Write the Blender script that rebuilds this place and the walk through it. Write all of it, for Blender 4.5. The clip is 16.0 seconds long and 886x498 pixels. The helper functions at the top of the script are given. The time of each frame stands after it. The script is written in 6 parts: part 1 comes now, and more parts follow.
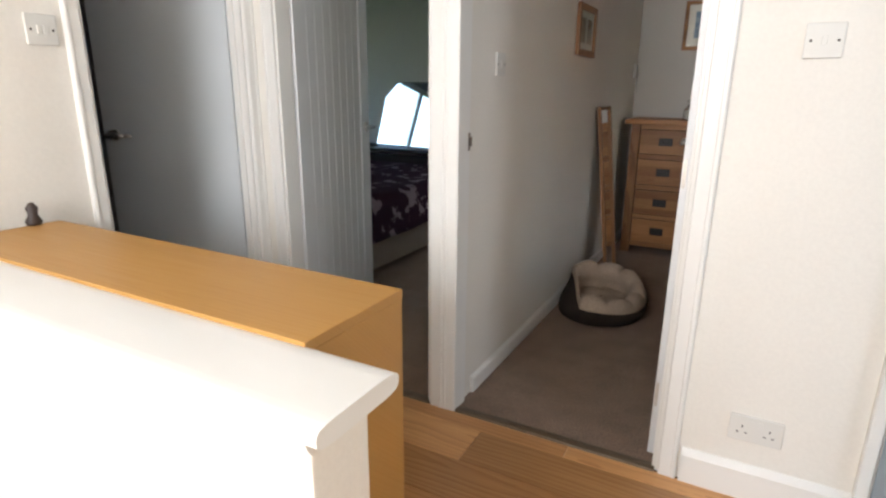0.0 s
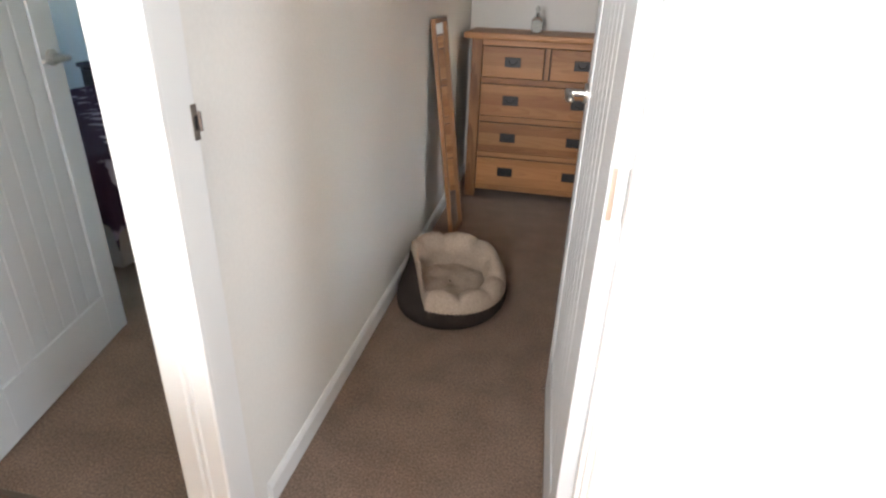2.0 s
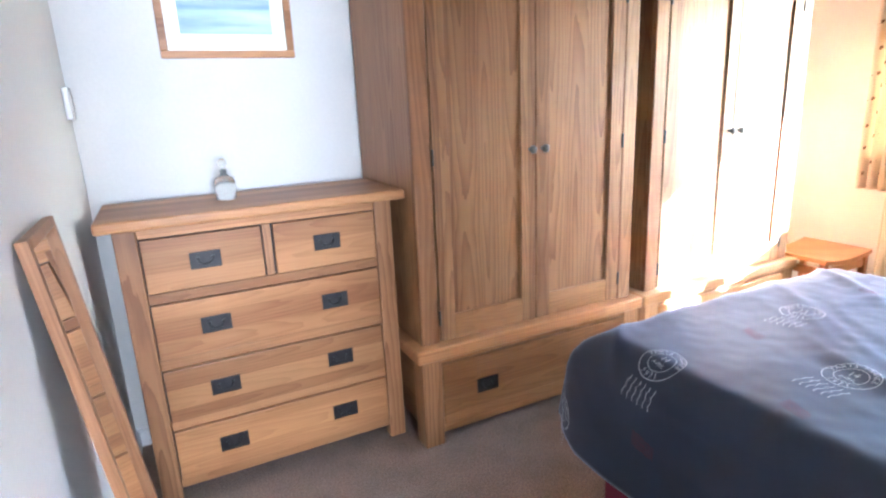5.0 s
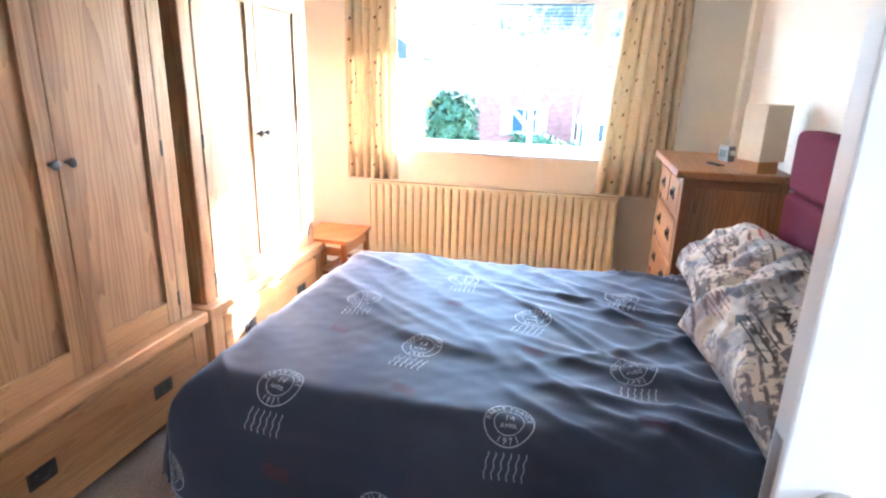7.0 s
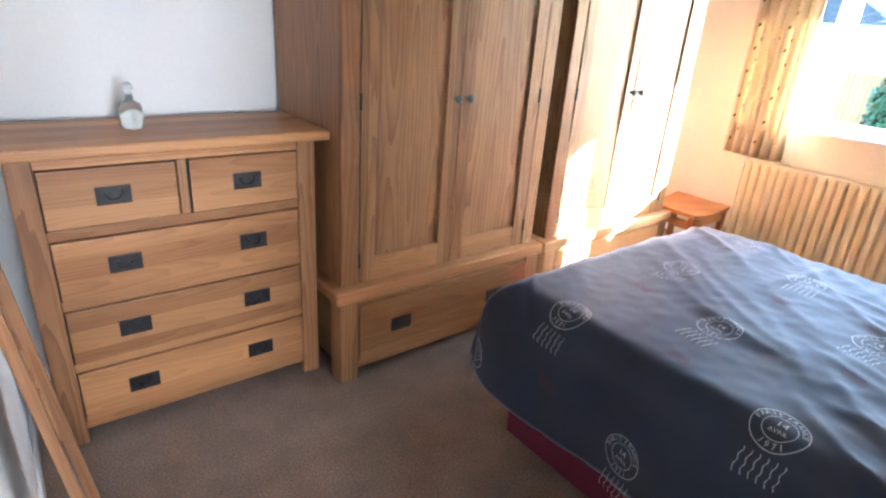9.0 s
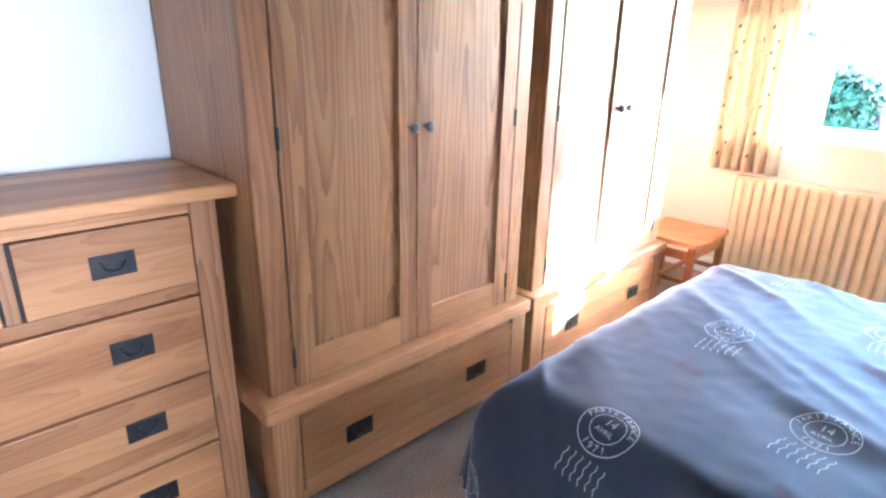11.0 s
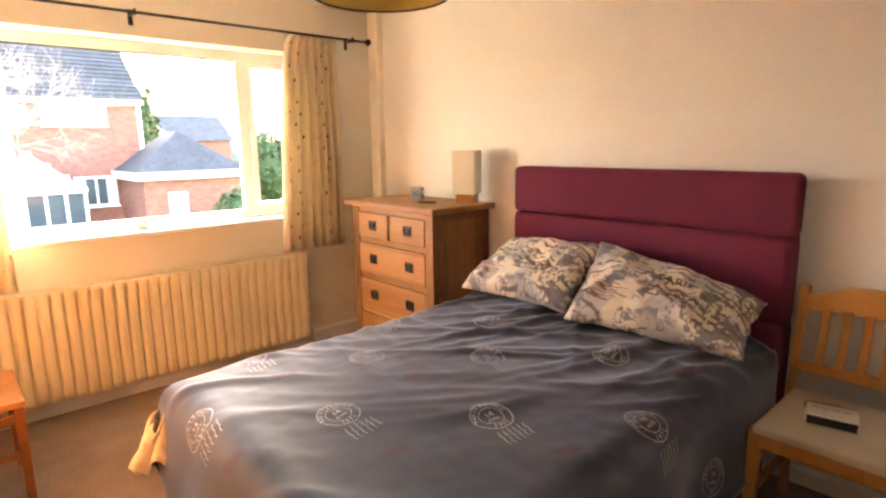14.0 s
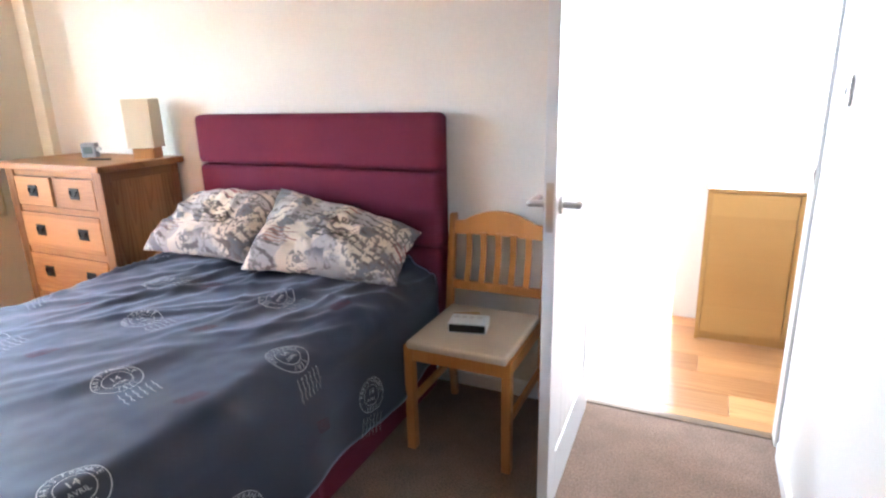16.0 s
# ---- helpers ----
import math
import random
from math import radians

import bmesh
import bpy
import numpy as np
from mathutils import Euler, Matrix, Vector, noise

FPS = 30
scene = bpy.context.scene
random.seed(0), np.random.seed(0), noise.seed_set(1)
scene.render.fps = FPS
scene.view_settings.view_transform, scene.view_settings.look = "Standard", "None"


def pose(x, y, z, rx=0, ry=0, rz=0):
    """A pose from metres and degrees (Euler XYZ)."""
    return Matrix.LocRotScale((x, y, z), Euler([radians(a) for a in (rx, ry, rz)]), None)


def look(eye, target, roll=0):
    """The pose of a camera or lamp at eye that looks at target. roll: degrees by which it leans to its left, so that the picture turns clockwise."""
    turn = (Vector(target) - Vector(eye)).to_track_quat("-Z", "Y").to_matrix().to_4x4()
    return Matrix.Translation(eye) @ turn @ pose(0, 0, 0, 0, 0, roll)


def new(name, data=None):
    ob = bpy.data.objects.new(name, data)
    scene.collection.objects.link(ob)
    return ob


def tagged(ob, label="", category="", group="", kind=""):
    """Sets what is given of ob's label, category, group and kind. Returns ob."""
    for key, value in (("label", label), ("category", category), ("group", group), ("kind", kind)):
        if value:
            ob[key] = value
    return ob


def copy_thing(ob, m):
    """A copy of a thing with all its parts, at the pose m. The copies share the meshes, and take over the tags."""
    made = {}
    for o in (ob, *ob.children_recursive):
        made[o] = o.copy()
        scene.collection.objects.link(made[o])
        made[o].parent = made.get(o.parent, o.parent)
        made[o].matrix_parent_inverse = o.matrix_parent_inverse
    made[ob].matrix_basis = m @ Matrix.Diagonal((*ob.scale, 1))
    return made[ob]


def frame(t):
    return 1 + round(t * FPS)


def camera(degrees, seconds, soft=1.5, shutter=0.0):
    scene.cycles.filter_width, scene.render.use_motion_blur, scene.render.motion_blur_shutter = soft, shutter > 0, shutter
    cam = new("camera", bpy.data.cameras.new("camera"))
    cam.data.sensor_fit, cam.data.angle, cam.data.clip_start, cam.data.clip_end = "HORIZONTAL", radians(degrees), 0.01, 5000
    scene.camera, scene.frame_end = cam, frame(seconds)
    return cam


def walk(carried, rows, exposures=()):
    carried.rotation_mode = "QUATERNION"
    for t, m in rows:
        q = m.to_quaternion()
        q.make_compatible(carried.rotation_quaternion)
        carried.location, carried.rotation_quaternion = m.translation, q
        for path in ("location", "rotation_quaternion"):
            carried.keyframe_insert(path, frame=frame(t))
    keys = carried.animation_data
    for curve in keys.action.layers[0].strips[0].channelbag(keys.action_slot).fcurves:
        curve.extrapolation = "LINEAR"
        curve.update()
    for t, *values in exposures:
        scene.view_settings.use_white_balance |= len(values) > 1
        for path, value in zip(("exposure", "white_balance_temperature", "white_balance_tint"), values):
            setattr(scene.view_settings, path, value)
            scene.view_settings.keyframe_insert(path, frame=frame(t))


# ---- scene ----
cam = camera(76.5, 16.0, 2.4)
PATH = [
    (0, (0.914, 1.19, 1.243), (0.0, 2.883, 0.697), 0.5),
    (0.5, (0.854, 1.4, 1.219), (0.362, 3.193, 0.482), 0.3),
    (1, (0.78, 1.619, 1.192), (0.557, 3.418, 0.346), 1.1),
    (1.5, (0.752, 1.858, 1.163), (0.544, 3.633, 0.266), 2.8),
    (2, (0.642, 2.158, 1.303), (0.303, 3.933, 0.445), 2.1),
    (2.5, (0.554, 2.338, 1.289), (0.188, 4.093, 0.403), -1.2),
    (3, (0.423, 2.583, 1.283), (0.194, 4.387, 0.45), -2.5),
    (3.2, (0.39, 2.698, 1.311), (0.22, 4.51, 0.482), -3.4),
    (5.3, (0.257, 3.886, 1.353), (1.369, 5.487, 0.902), -2.7),
    (5.5, (0.285, 3.966, 1.365), (1.57, 5.425, 0.899), -2.6),
    (6, (0.272, 4.067, 1.454), (1.868, 5.134, 0.894), -2.9),
    (6.5, (0.261, 4.005, 1.388), (2.021, 4.745, 0.793), -3.9),
    (7, (0.19, 4.02, 1.44), (2.051, 4.469, 0.861), 1.6),
    (7.5, (0.12, 3.92, 1.42), (1.954, 4.553, 0.934), 3.0),
    (8, (0.1, 3.84, 1.42), (1.733, 4.87, 0.897), 4.6),
    (8.5, (0.12, 3.8, 1.45), (1.382, 5.185, 0.751), 4.4),
    (8.7, (0.12, 3.8, 1.45), (1.285, 5.237, 0.691), 4.4),
    (10.8, (0.381, 4.192, 1.374), (1.588, 5.635, 0.696), 0.7),
    (11, (0.481, 4.286, 1.365), (1.774, 5.663, 0.708), 1.1),
    (11.5, (0.696, 4.544, 1.366), (2.218, 5.694, 0.763), 2.4),
    (12, (0.713, 4.81, 1.353), (2.533, 5.425, 0.796), 2.4),
    (12.5, (0.802, 5.116, 1.327), (2.727, 5.171, 0.788), 0.7),
    (13, (0.87, 5.341, 1.343), (2.759, 4.888, 0.865), -1.6),
    (13.5, (0.798, 5.456, 1.385), (2.526, 4.534, 0.982), -1.4),
    (14, (0.709, 5.575, 1.414), (2.167, 4.258, 1.044), -0.8),
    (14.5, (0.617, 5.53, 1.378), (1.905, 4.04, 1.029), -0.3),
    (15, (0.48, 5.46, 1.381), (1.561, 3.816, 1.02), -1.0),
    (15.5, (0.402, 5.392, 1.367), (1.282, 3.639, 0.98), -2.2),
    (16, (0.347, 5.323, 1.359), (1.173, 3.581, 0.826), -1.4),
]
EXPOSURES = [
    (0, 2.80, 6150, 11), (0.5, 3.20, 6050, 11), (1.5, 3.70, 5950, 11), (3.2, 4.45, 5750, 10), (5.3, 5.35, 4750, 10), (6.5, 5.35, 4850, 10),
    (8, 4.85, 5050, 10), (8.7, 4.85, 5150, 10), (10.8, 5.50, 4550, 10), (11.5, 5.40, 4650, 10), (12, 5.10, 4800, 10), (12.5, 4.40, 5800, 12),
    (13, 4.60, 6700, 15), (13.5, 4.60, 7600, 19), (14.5, 5.10, 8250, 24), (15, 5.15, 7100, 18), (15.5, 5.30, 5700, 12), (16, 5.40, 5200, 11),
]
walk(cam, [(t, look(eye, target, roll)) for t, eye, target, roll in PATH], EXPOSURES)

# ---- light ----
SUN_WAY = Vector((-1.0, 0.92, -0.42)).normalized()
world = bpy.data.worlds.new("world")
scene.world = world
world.use_nodes = True
wn = world.node_tree.nodes
sky = wn.new("ShaderNodeTexSky")
sky.sky_type, sky.sun_disc = "NISHITA", False
sky.sun_elevation, sky.sun_rotation = radians(17.2), math.atan2(1.0, -0.92)
world.node_tree.links.new(sky.outputs[0], wn["Background"].inputs[0])
wn["Background"].inputs[1].default_value = 0.15
sun = new("sun", bpy.data.lights.new("sun", "SUN"))
sun.data.energy, sun.data.angle, sun.data.color = 5.0, radians(0.5), (1.0, 0.93, 0.82)
sun.matrix_world = look((0, 0, 0), SUN_WAY)


def area_lamp(name, eye, target, w, h, watts, color):
    lamp = new(name, bpy.data.lights.new(name, "AREA"))
    lamp.data.shape, lamp.data.size, lamp.data.size_y = "RECTANGLE", w, h
    lamp.data.energy, lamp.data.color = watts, color
    lamp.matrix_world = look(eye, target)
    return lamp


area_lamp("hall_window_light", (0.12, -0.52, 1.50), (0.70, 3.0, 0.95), 1.1, 1.2, 13, (1.0, 0.97, 0.93))
# Added fill lamp hanging unseen inside the side room; no window is built there.
area_lamp("study_fill_light", (3.3, 1.6, 1.5), (1.9, 3.0, 0.8), 1.0, 1.0, 3.5, (0.9, 0.95, 1.0))

# ---- materials ----
def material(name, color, rough=0.6, metal=0.0, spec=0.5, var=0.0, scale=6.0, fine=0.0, fine_scale=90.0, bump=0.0, bump_scale=120.0,
             second=None, stretch=(1, 1, 1), rand=0.0, coat=0.0):
    """A surface of one base colour with variation at two scales and fine relief."""
    m = bpy.data.materials.new(name)
    m.use_nodes = True
    nt = m.node_tree
    n, l = nt.nodes, nt.links
    p = n["Principled BSDF"]
    p.inputs["Roughness"].default_value, p.inputs["Metallic"].default_value = rough, metal
    p.inputs["Specular IOR Level"].default_value = spec
    p.inputs["Coat Weight"].default_value = coat
    tc, mp = n.new("ShaderNodeTexCoord"), n.new("ShaderNodeMapping")
    mp.inputs["Scale"].default_value = stretch
    l.new(tc.outputs["Object"], mp.inputs[0])
    c = [*color, 1]
    out = None
    if var or fine or second:
        mix = n.new("ShaderNodeMix")
        mix.data_type = "RGBA"
        no = n.new("ShaderNodeTexNoise")
        no.inputs["Scale"].default_value, no.inputs["Detail"].default_value = scale, 5
        l.new(mp.outputs[0], no.inputs[0])
        ramp = n.new("ShaderNodeMapRange")
        ramp.inputs[1].default_value, ramp.inputs[2].default_value = 0.3, 0.7
        l.new(no.outputs[0], ramp.inputs[0])
        l.new(ramp.outputs[0], mix.inputs[0])
        d = second or [min(1, v * (1 - var)) for v in color]
        mix.inputs[6].default_value, mix.inputs[7].default_value = c, [*d, 1]
        out = mix.outputs[2]
        if fine:
            nf = n.new("ShaderNodeTexNoise")
            nf.inputs["Scale"].default_value, nf.inputs["Detail"].default_value = fine_scale, 3
            l.new(mp.outputs[0], nf.inputs[0])
            hsv = n.new("ShaderNodeHueSaturation")
            mr = n.new("ShaderNodeMapRange")
            mr.inputs[1].default_value, mr.inputs[2].default_value = 0.3, 0.7
            mr.inputs[3].default_value, mr.inputs[4].default_value = 1 - fine, 1 + fine
            l.new(nf.outputs[0], mr.inputs[0])
            l.new(mr.outputs[0], hsv.inputs["Value"])
            l.new(out, hsv.inputs["Color"])
            out = hsv.outputs[0]
    if rand:
        oi, h2, m2 = n.new("ShaderNodeObjectInfo"), n.new("ShaderNodeHueSaturation"), n.new("ShaderNodeMapRange")
        m2.inputs[3].default_value, m2.inputs[4].default_value = 1 - rand, 1 + rand
        l.new(oi.outputs["Random"], m2.inputs[0])
        l.new(m2.outputs[0], h2.inputs["Value"])
        if out:
            l.new(out, h2.inputs["Color"])
        else:
            h2.inputs["Color"].default_value = c
        out = h2.outputs[0]
    if out:
        l.new(out, p.inputs["Base Color"])
    else:
        p.inputs["Base Color"].default_value = c
    if bump:
        nb, b = n.new("ShaderNodeTexNoise"), n.new("ShaderNodeBump")
        nb.inputs["Scale"].default_value, nb.inputs["Detail"].default_value = bump_scale, 3
        b.inputs["Strength"].default_value, b.inputs["Distance"].default_value = bump, 0.004
        l.new(mp.outputs[0], nb.inputs[0])
        l.new(nb.outputs[0], b.inputs["Height"])
        l.new(b.outputs[0], p.inputs["Normal"])
    return m


def wood(name, light, dark, axis, rough=0.47, coat=0.06, pores=1.0, spread=0.14, board=0.115, rings=1.0, fine=95.0):
    """Planed wood glued up from boards: arched growth rings, board-to-board tone and fine pores along one axis."""
    m = bpy.data.materials.new(name)
    m.use_nodes = True
    n, l = m.node_tree.nodes, m.node_tree.links
    p = n["Principled BSDF"]
    p.inputs["Roughness"].default_value, p.inputs["Coat Weight"].default_value = rough, coat
    p.inputs["Coat Roughness"].default_value, p.inputs["Specular IOR Level"].default_value = 0.3, 0.38
    tc, oi, sep = n.new("ShaderNodeTexCoord"), n.new("ShaderNodeObjectInfo"), n.new("ShaderNodeSeparateXYZ")
    l.new(tc.outputs["Object"], sep.inputs[0])

    def calc(op, *args):
        q = n.new("ShaderNodeMath")
        q.operation = op
        for k, a in enumerate(args):
            if isinstance(a, (int, float)):
                q.inputs[k].default_value = a
            else:
                l.new(a, q.inputs[k])
        return q.outputs[0]

    def grain(across, along, scale=1.0, detail=3, third=None):
        cb, no = n.new("ShaderNodeCombineXYZ"), n.new("ShaderNodeTexNoise")
        l.new(calc("MULTIPLY", s, across), cb.inputs[0])
        l.new(calc("MULTIPLY", z, along), cb.inputs[1])
        if third is not None:
            l.new(third, cb.inputs[2])
        no.inputs["Scale"].default_value, no.inputs["Detail"].default_value = scale, detail
        l.new(cb.outputs[0], no.inputs[0])
        return no.outputs[0]
    rnd = oi.outputs["Random"]
    k0 = "xyz".index(axis)
    z = calc("ADD", sep.outputs[k0], calc("MULTIPLY", rnd, 9.0))
    s = calc("ADD", calc("ADD", sep.outputs[(k0 + 1) % 3], sep.outputs[(k0 + 2) % 3]), calc("MULTIPLY", rnd, 17.0))
    sb = calc("DIVIDE", s, board)
    index = calc("FLOOR", sb)
    wn = n.new("ShaderNodeTexWhiteNoise")
    wn.noise_dimensions = "1D"
    l.new(index, wn.inputs["W"])
    lot = wn.outputs["Value"]
    f = calc("MULTIPLY", calc("SUBTRACT", calc("SUBTRACT", sb, index), calc("MULTIPLY_ADD", lot, 0.6, 0.2)), board)
    wob = calc("MULTIPLY_ADD", grain(9.0, 1.6, third=lot), 0.030, -0.015)
    c = calc("ADD", calc("MULTIPLY", calc("PINGPONG", calc("MULTIPLY_ADD", lot, 5.0, z), 1.1), 0.050), wob)
    f = calc("ADD", f, calc("MULTIPLY", wob, 0.6))
    radius = calc("SQRT", calc("ADD", calc("MULTIPLY", f, f), calc("MULTIPLY", c, c)))
    ring = calc("FRACT", calc("MULTIPLY_ADD", radius, fine, calc("MULTIPLY", grain(22.0, 2.2), 1.6)))
    line = calc("POWER", ring, 2.2)
    patch = grain(6.0, 0.9, detail=4)
    fib = grain(170.0, 4.0)
    tone = calc("MULTIPLY_ADD", line, 0.19 * rings, calc("MULTIPLY_ADD", fib, 0.30 * pores, calc("MULTIPLY_ADD", patch, 0.40, calc("MULTIPLY", lot, 0.28))))
    mr = n.new("ShaderNodeMapRange")
    mr.inputs[1].default_value, mr.inputs[2].default_value = 0.27 + 0.06 * pores, 0.58 + 0.17 * pores
    l.new(tone, mr.inputs[0])
    mix = n.new("ShaderNodeMix")
    mix.data_type = "RGBA"
    mix.inputs[6].default_value, mix.inputs[7].default_value = [*light, 1], [*dark, 1]
    l.new(mr.outputs[0], mix.inputs[0])
    h2, m2 = n.new("ShaderNodeHueSaturation"), n.new("ShaderNodeMapRange")
    m2.inputs[3].default_value, m2.inputs[4].default_value = 1 - spread, 1 + spread
    l.new(rnd, m2.inputs[0])
    l.new(m2.outputs[0], h2.inputs["Value"])
    l.new(mix.outputs[2], h2.inputs["Color"])
    l.new(h2.outputs[0], p.inputs["Base Color"])
    l.new(calc("MULTIPLY_ADD", fib, 0.25, rough - 0.12), p.inputs["Roughness"])
    b = n.new("ShaderNodeBump")
    b.inputs["Strength"].default_value, b.inputs["Distance"].default_value = 0.2, 0.0008
    l.new(fib, b.inputs["Height"])
    l.new(b.outputs[0], p.inputs["Normal"])
    return m


WALL = material("white wall paint", (0.80, 0.78, 0.73), 0.75, var=0.05, scale=1.5, fine=0.02, bump=0.12, bump_scale=160)
CREAM = material("cream wall paint", (0.78, 0.72, 0.60), 0.75, var=0.05, scale=1.5, fine=0.02, bump=0.12, bump_scale=160)
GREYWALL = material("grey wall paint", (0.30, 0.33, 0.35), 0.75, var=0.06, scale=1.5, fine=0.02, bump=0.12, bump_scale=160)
CEIL = material("white ceiling paint", (0.80, 0.79, 0.76), 0.85, var=0.04, scale=2, bump=0.3, bump_scale=70)
GLOSS = material("white gloss paint", (0.80, 0.80, 0.78), 0.28, var=0.03, scale=4, bump=0.03, bump_scale=40)
DOORPAINT = material("white satin door paint", (0.76, 0.78, 0.80), 0.35, var=0.03, scale=3, bump=0.05, bump_scale=60)
GREYDOOR = material("pale grey door paint", (0.55, 0.59, 0.62), 0.42, var=0.05, scale=3, bump=0.05, bump_scale=60)
PLASTIC = material("white plastic", (0.70, 0.70, 0.67), 0.3, var=0.02, scale=8)
UPVC = material("white window plastic", (0.88, 0.89, 0.90), 0.3, var=0.02, scale=5)
CARPET = material("brown carpet", (0.285, 0.200, 0.146), 0.95, spec=0.1, var=0.27, scale=7.0, fine=0.40, fine_scale=150, bump=1.0, bump_scale=260)
cp_ = CARPET.node_tree.nodes["Principled BSDF"]
cp_.inputs["Sheen Weight"].default_value, cp_.inputs["Sheen Roughness"].default_value = 0.12, 0.5
CARPETDARK = material("dark grey brown carpet", (0.13, 0.107, 0.08), 0.95, spec=0.1, var=0.35, scale=3.5, fine=0.45, fine_scale=170, bump=1.0, bump_scale=260)
OAKZ = wood("oak upright grain", (0.375, 0.188, 0.078), (0.180, 0.078, 0.029), "z", pores=0.65, rings=1.3, fine=62.0)
OAKX = wood("oak level grain", (0.44, 0.216, 0.082), (0.215, 0.090, 0.030), "x", board=0.075, spread=0.16, rings=0.6, pores=0.7)
OAKY = wood("oak deep grain", (0.32, 0.165, 0.066), (0.15, 0.068, 0.025), "y")
FLOORWOOD = wood("laminate oak floor", (0.60, 0.325, 0.13), (0.34, 0.155, 0.052), "x", rough=0.36, coat=0.2, pores=0.7, spread=0.2, board=0.40, rings=0.9, fine=48.0)
LIGHTWOOD = wood("pale veneer", (0.49, 0.275, 0.080), (0.41, 0.215, 0.058), "x", rough=0.45, spread=0.0, pores=0.5, board=0.5, rings=0.4)
CHAIRWOOD = wood("orange beech", (0.54, 0.245, 0.065), (0.40, 0.16, 0.038), "z", rough=0.35, pores=0.5, rings=0.4)
DARKWOOD = wood("dark stained wood", (0.055, 0.04, 0.035), (0.03, 0.02, 0.018), "x")
FRAMEWOOD = wood("walnut frame", (0.34, 0.17, 0.075), (0.20, 0.09, 0.035), "z")
PEWTER = material("dark pewter", (0.045, 0.042, 0.04), 0.45, metal=0.6, var=0.3, scale=30)
KNOB = material("pewter knob", (0.16, 0.15, 0.145), 0.36, metal=0.9, var=0.3, scale=30)
STEEL = material("brushed steel", (0.62, 0.60, 0.57), 0.28, metal=1.0, var=0.1, scale=40)
BRONZE = material("worn bronze plate", (0.34, 0.29, 0.25), 0.4, metal=0.8, var=0.3, scale=60)
BLACK = material("black parts and gap shade", (0.015, 0.015, 0.015), 0.6, var=0.2, scale=10)
MAROON = material("maroon woven cloth", (0.165, 0.028, 0.055), 0.9, spec=0.15, var=0.15, scale=5, fine=0.12, fine_scale=400, bump=0.3, bump_scale=600)
DUVET = material("charcoal cotton", (0.031, 0.039, 0.065), 0.55, spec=0.36, var=0.14, scale=3, fine=0.06, fine_scale=500, bump=0.08, bump_scale=500)
dp = DUVET.node_tree.nodes["Principled BSDF"]
dp.inputs["Sheen Weight"].default_value, dp.inputs["Sheen Roughness"].default_value = 0.6, 0.40
dp.inputs["Sheen Tint"].default_value = (0.75, 0.82, 1.0, 1)
INK = material("pale grey print", (0.58, 0.59, 0.61), 0.8, var=0.15, scale=60)
PINKINK = material("faded red print", (0.13, 0.042, 0.060), 0.8, var=0.4, scale=40)
LINEN = material("cream seat cloth", (0.60, 0.50, 0.38), 0.9, spec=0.1, var=0.08, scale=8, fine=0.1, fine_scale=300, bump=0.3, bump_scale=500)


def part(name, bm, mat, parent=None, label="", smooth=False):
    me = bpy.data.meshes.new(name)
    bm.normal_update()
    bm.to_mesh(me)
    bm.free()
    me.materials.append(mat)
    if smooth:
        me.polygons.foreach_set("use_smooth", [True] * len(me.polygons))
    ob = new(name, me)
    if parent:
        ob.parent = parent
    if label:
        ob["label"] = label
    return ob


def thing(name, x, y, z, rz=0, label="", category="", group="", kind=""):
    ob = new(name)
    ob.empty_display_size = 0.1
    ob.matrix_basis = pose(x, y, z, 0, 0, rz)
    return tagged(ob, label, category, group, kind)


def box(x0, x1, y0, y1, z0, z1, bevel=0.0, seg=2, bm=None):
    """A box, with rounded edges, added to bm or to a new bmesh."""
    b = bmesh.new()
    bmesh.ops.create_cube(b, size=1)
    bmesh.ops.scale(b, vec=(x1 - x0, y1 - y0, z1 - z0), verts=b.verts)
    bmesh.ops.translate(b, vec=((x0 + x1) / 2, (y0 + y1) / 2, (z0 + z1) / 2), verts=b.verts)
    if bevel:
        bmesh.ops.bevel(b, geom=b.edges[:], offset=bevel, segments=seg, affect="EDGES", profile=0.6)
    return join(bm, b)


def join(bm, b):
    if bm is None:
        return b
    me = bpy.data.meshes.new("joined")
    b.to_mesh(me)
    b.free()
    bm.from_mesh(me)
    bpy.data.meshes.remove(me)
    return bm


def cyl(p, q, r0, r1=None, n=16, bm=None, caps=True):
    """A round bar from p to q."""
    p, q = Vector(p), Vector(q)
    b = bmesh.new()
    bmesh.ops.create_cone(b, cap_ends=caps, segments=n, radius1=r0, radius2=r0 if r1 is None else r1, depth=(q - p).length)
    m = Matrix.Translation((p + q) / 2) @ (q - p).to_track_quat("Z", "Y").to_matrix().to_4x4()
    bmesh.ops.transform(b, matrix=m, verts=b.verts)
    return join(bm, b)


def lathe(profile, n=24, bm=None):
    """A turned solid about z from (radius, height) pairs."""
    b = bmesh.new()
    rings = []
    for r, z in profile:
        rings.append([b.verts.new((r * math.cos(2 * math.pi * k / n), r * math.sin(2 * math.pi * k / n), z)) for k in range(n)])
    for a, c in zip(rings, rings[1:]):
        for k in range(n):
            b.faces.new((a[k], a[(k + 1) % n], c[(k + 1) % n], c[k]))
    b.faces.new(rings[0][::-1])
    b.faces.new(rings[-1])
    return join(bm, b)


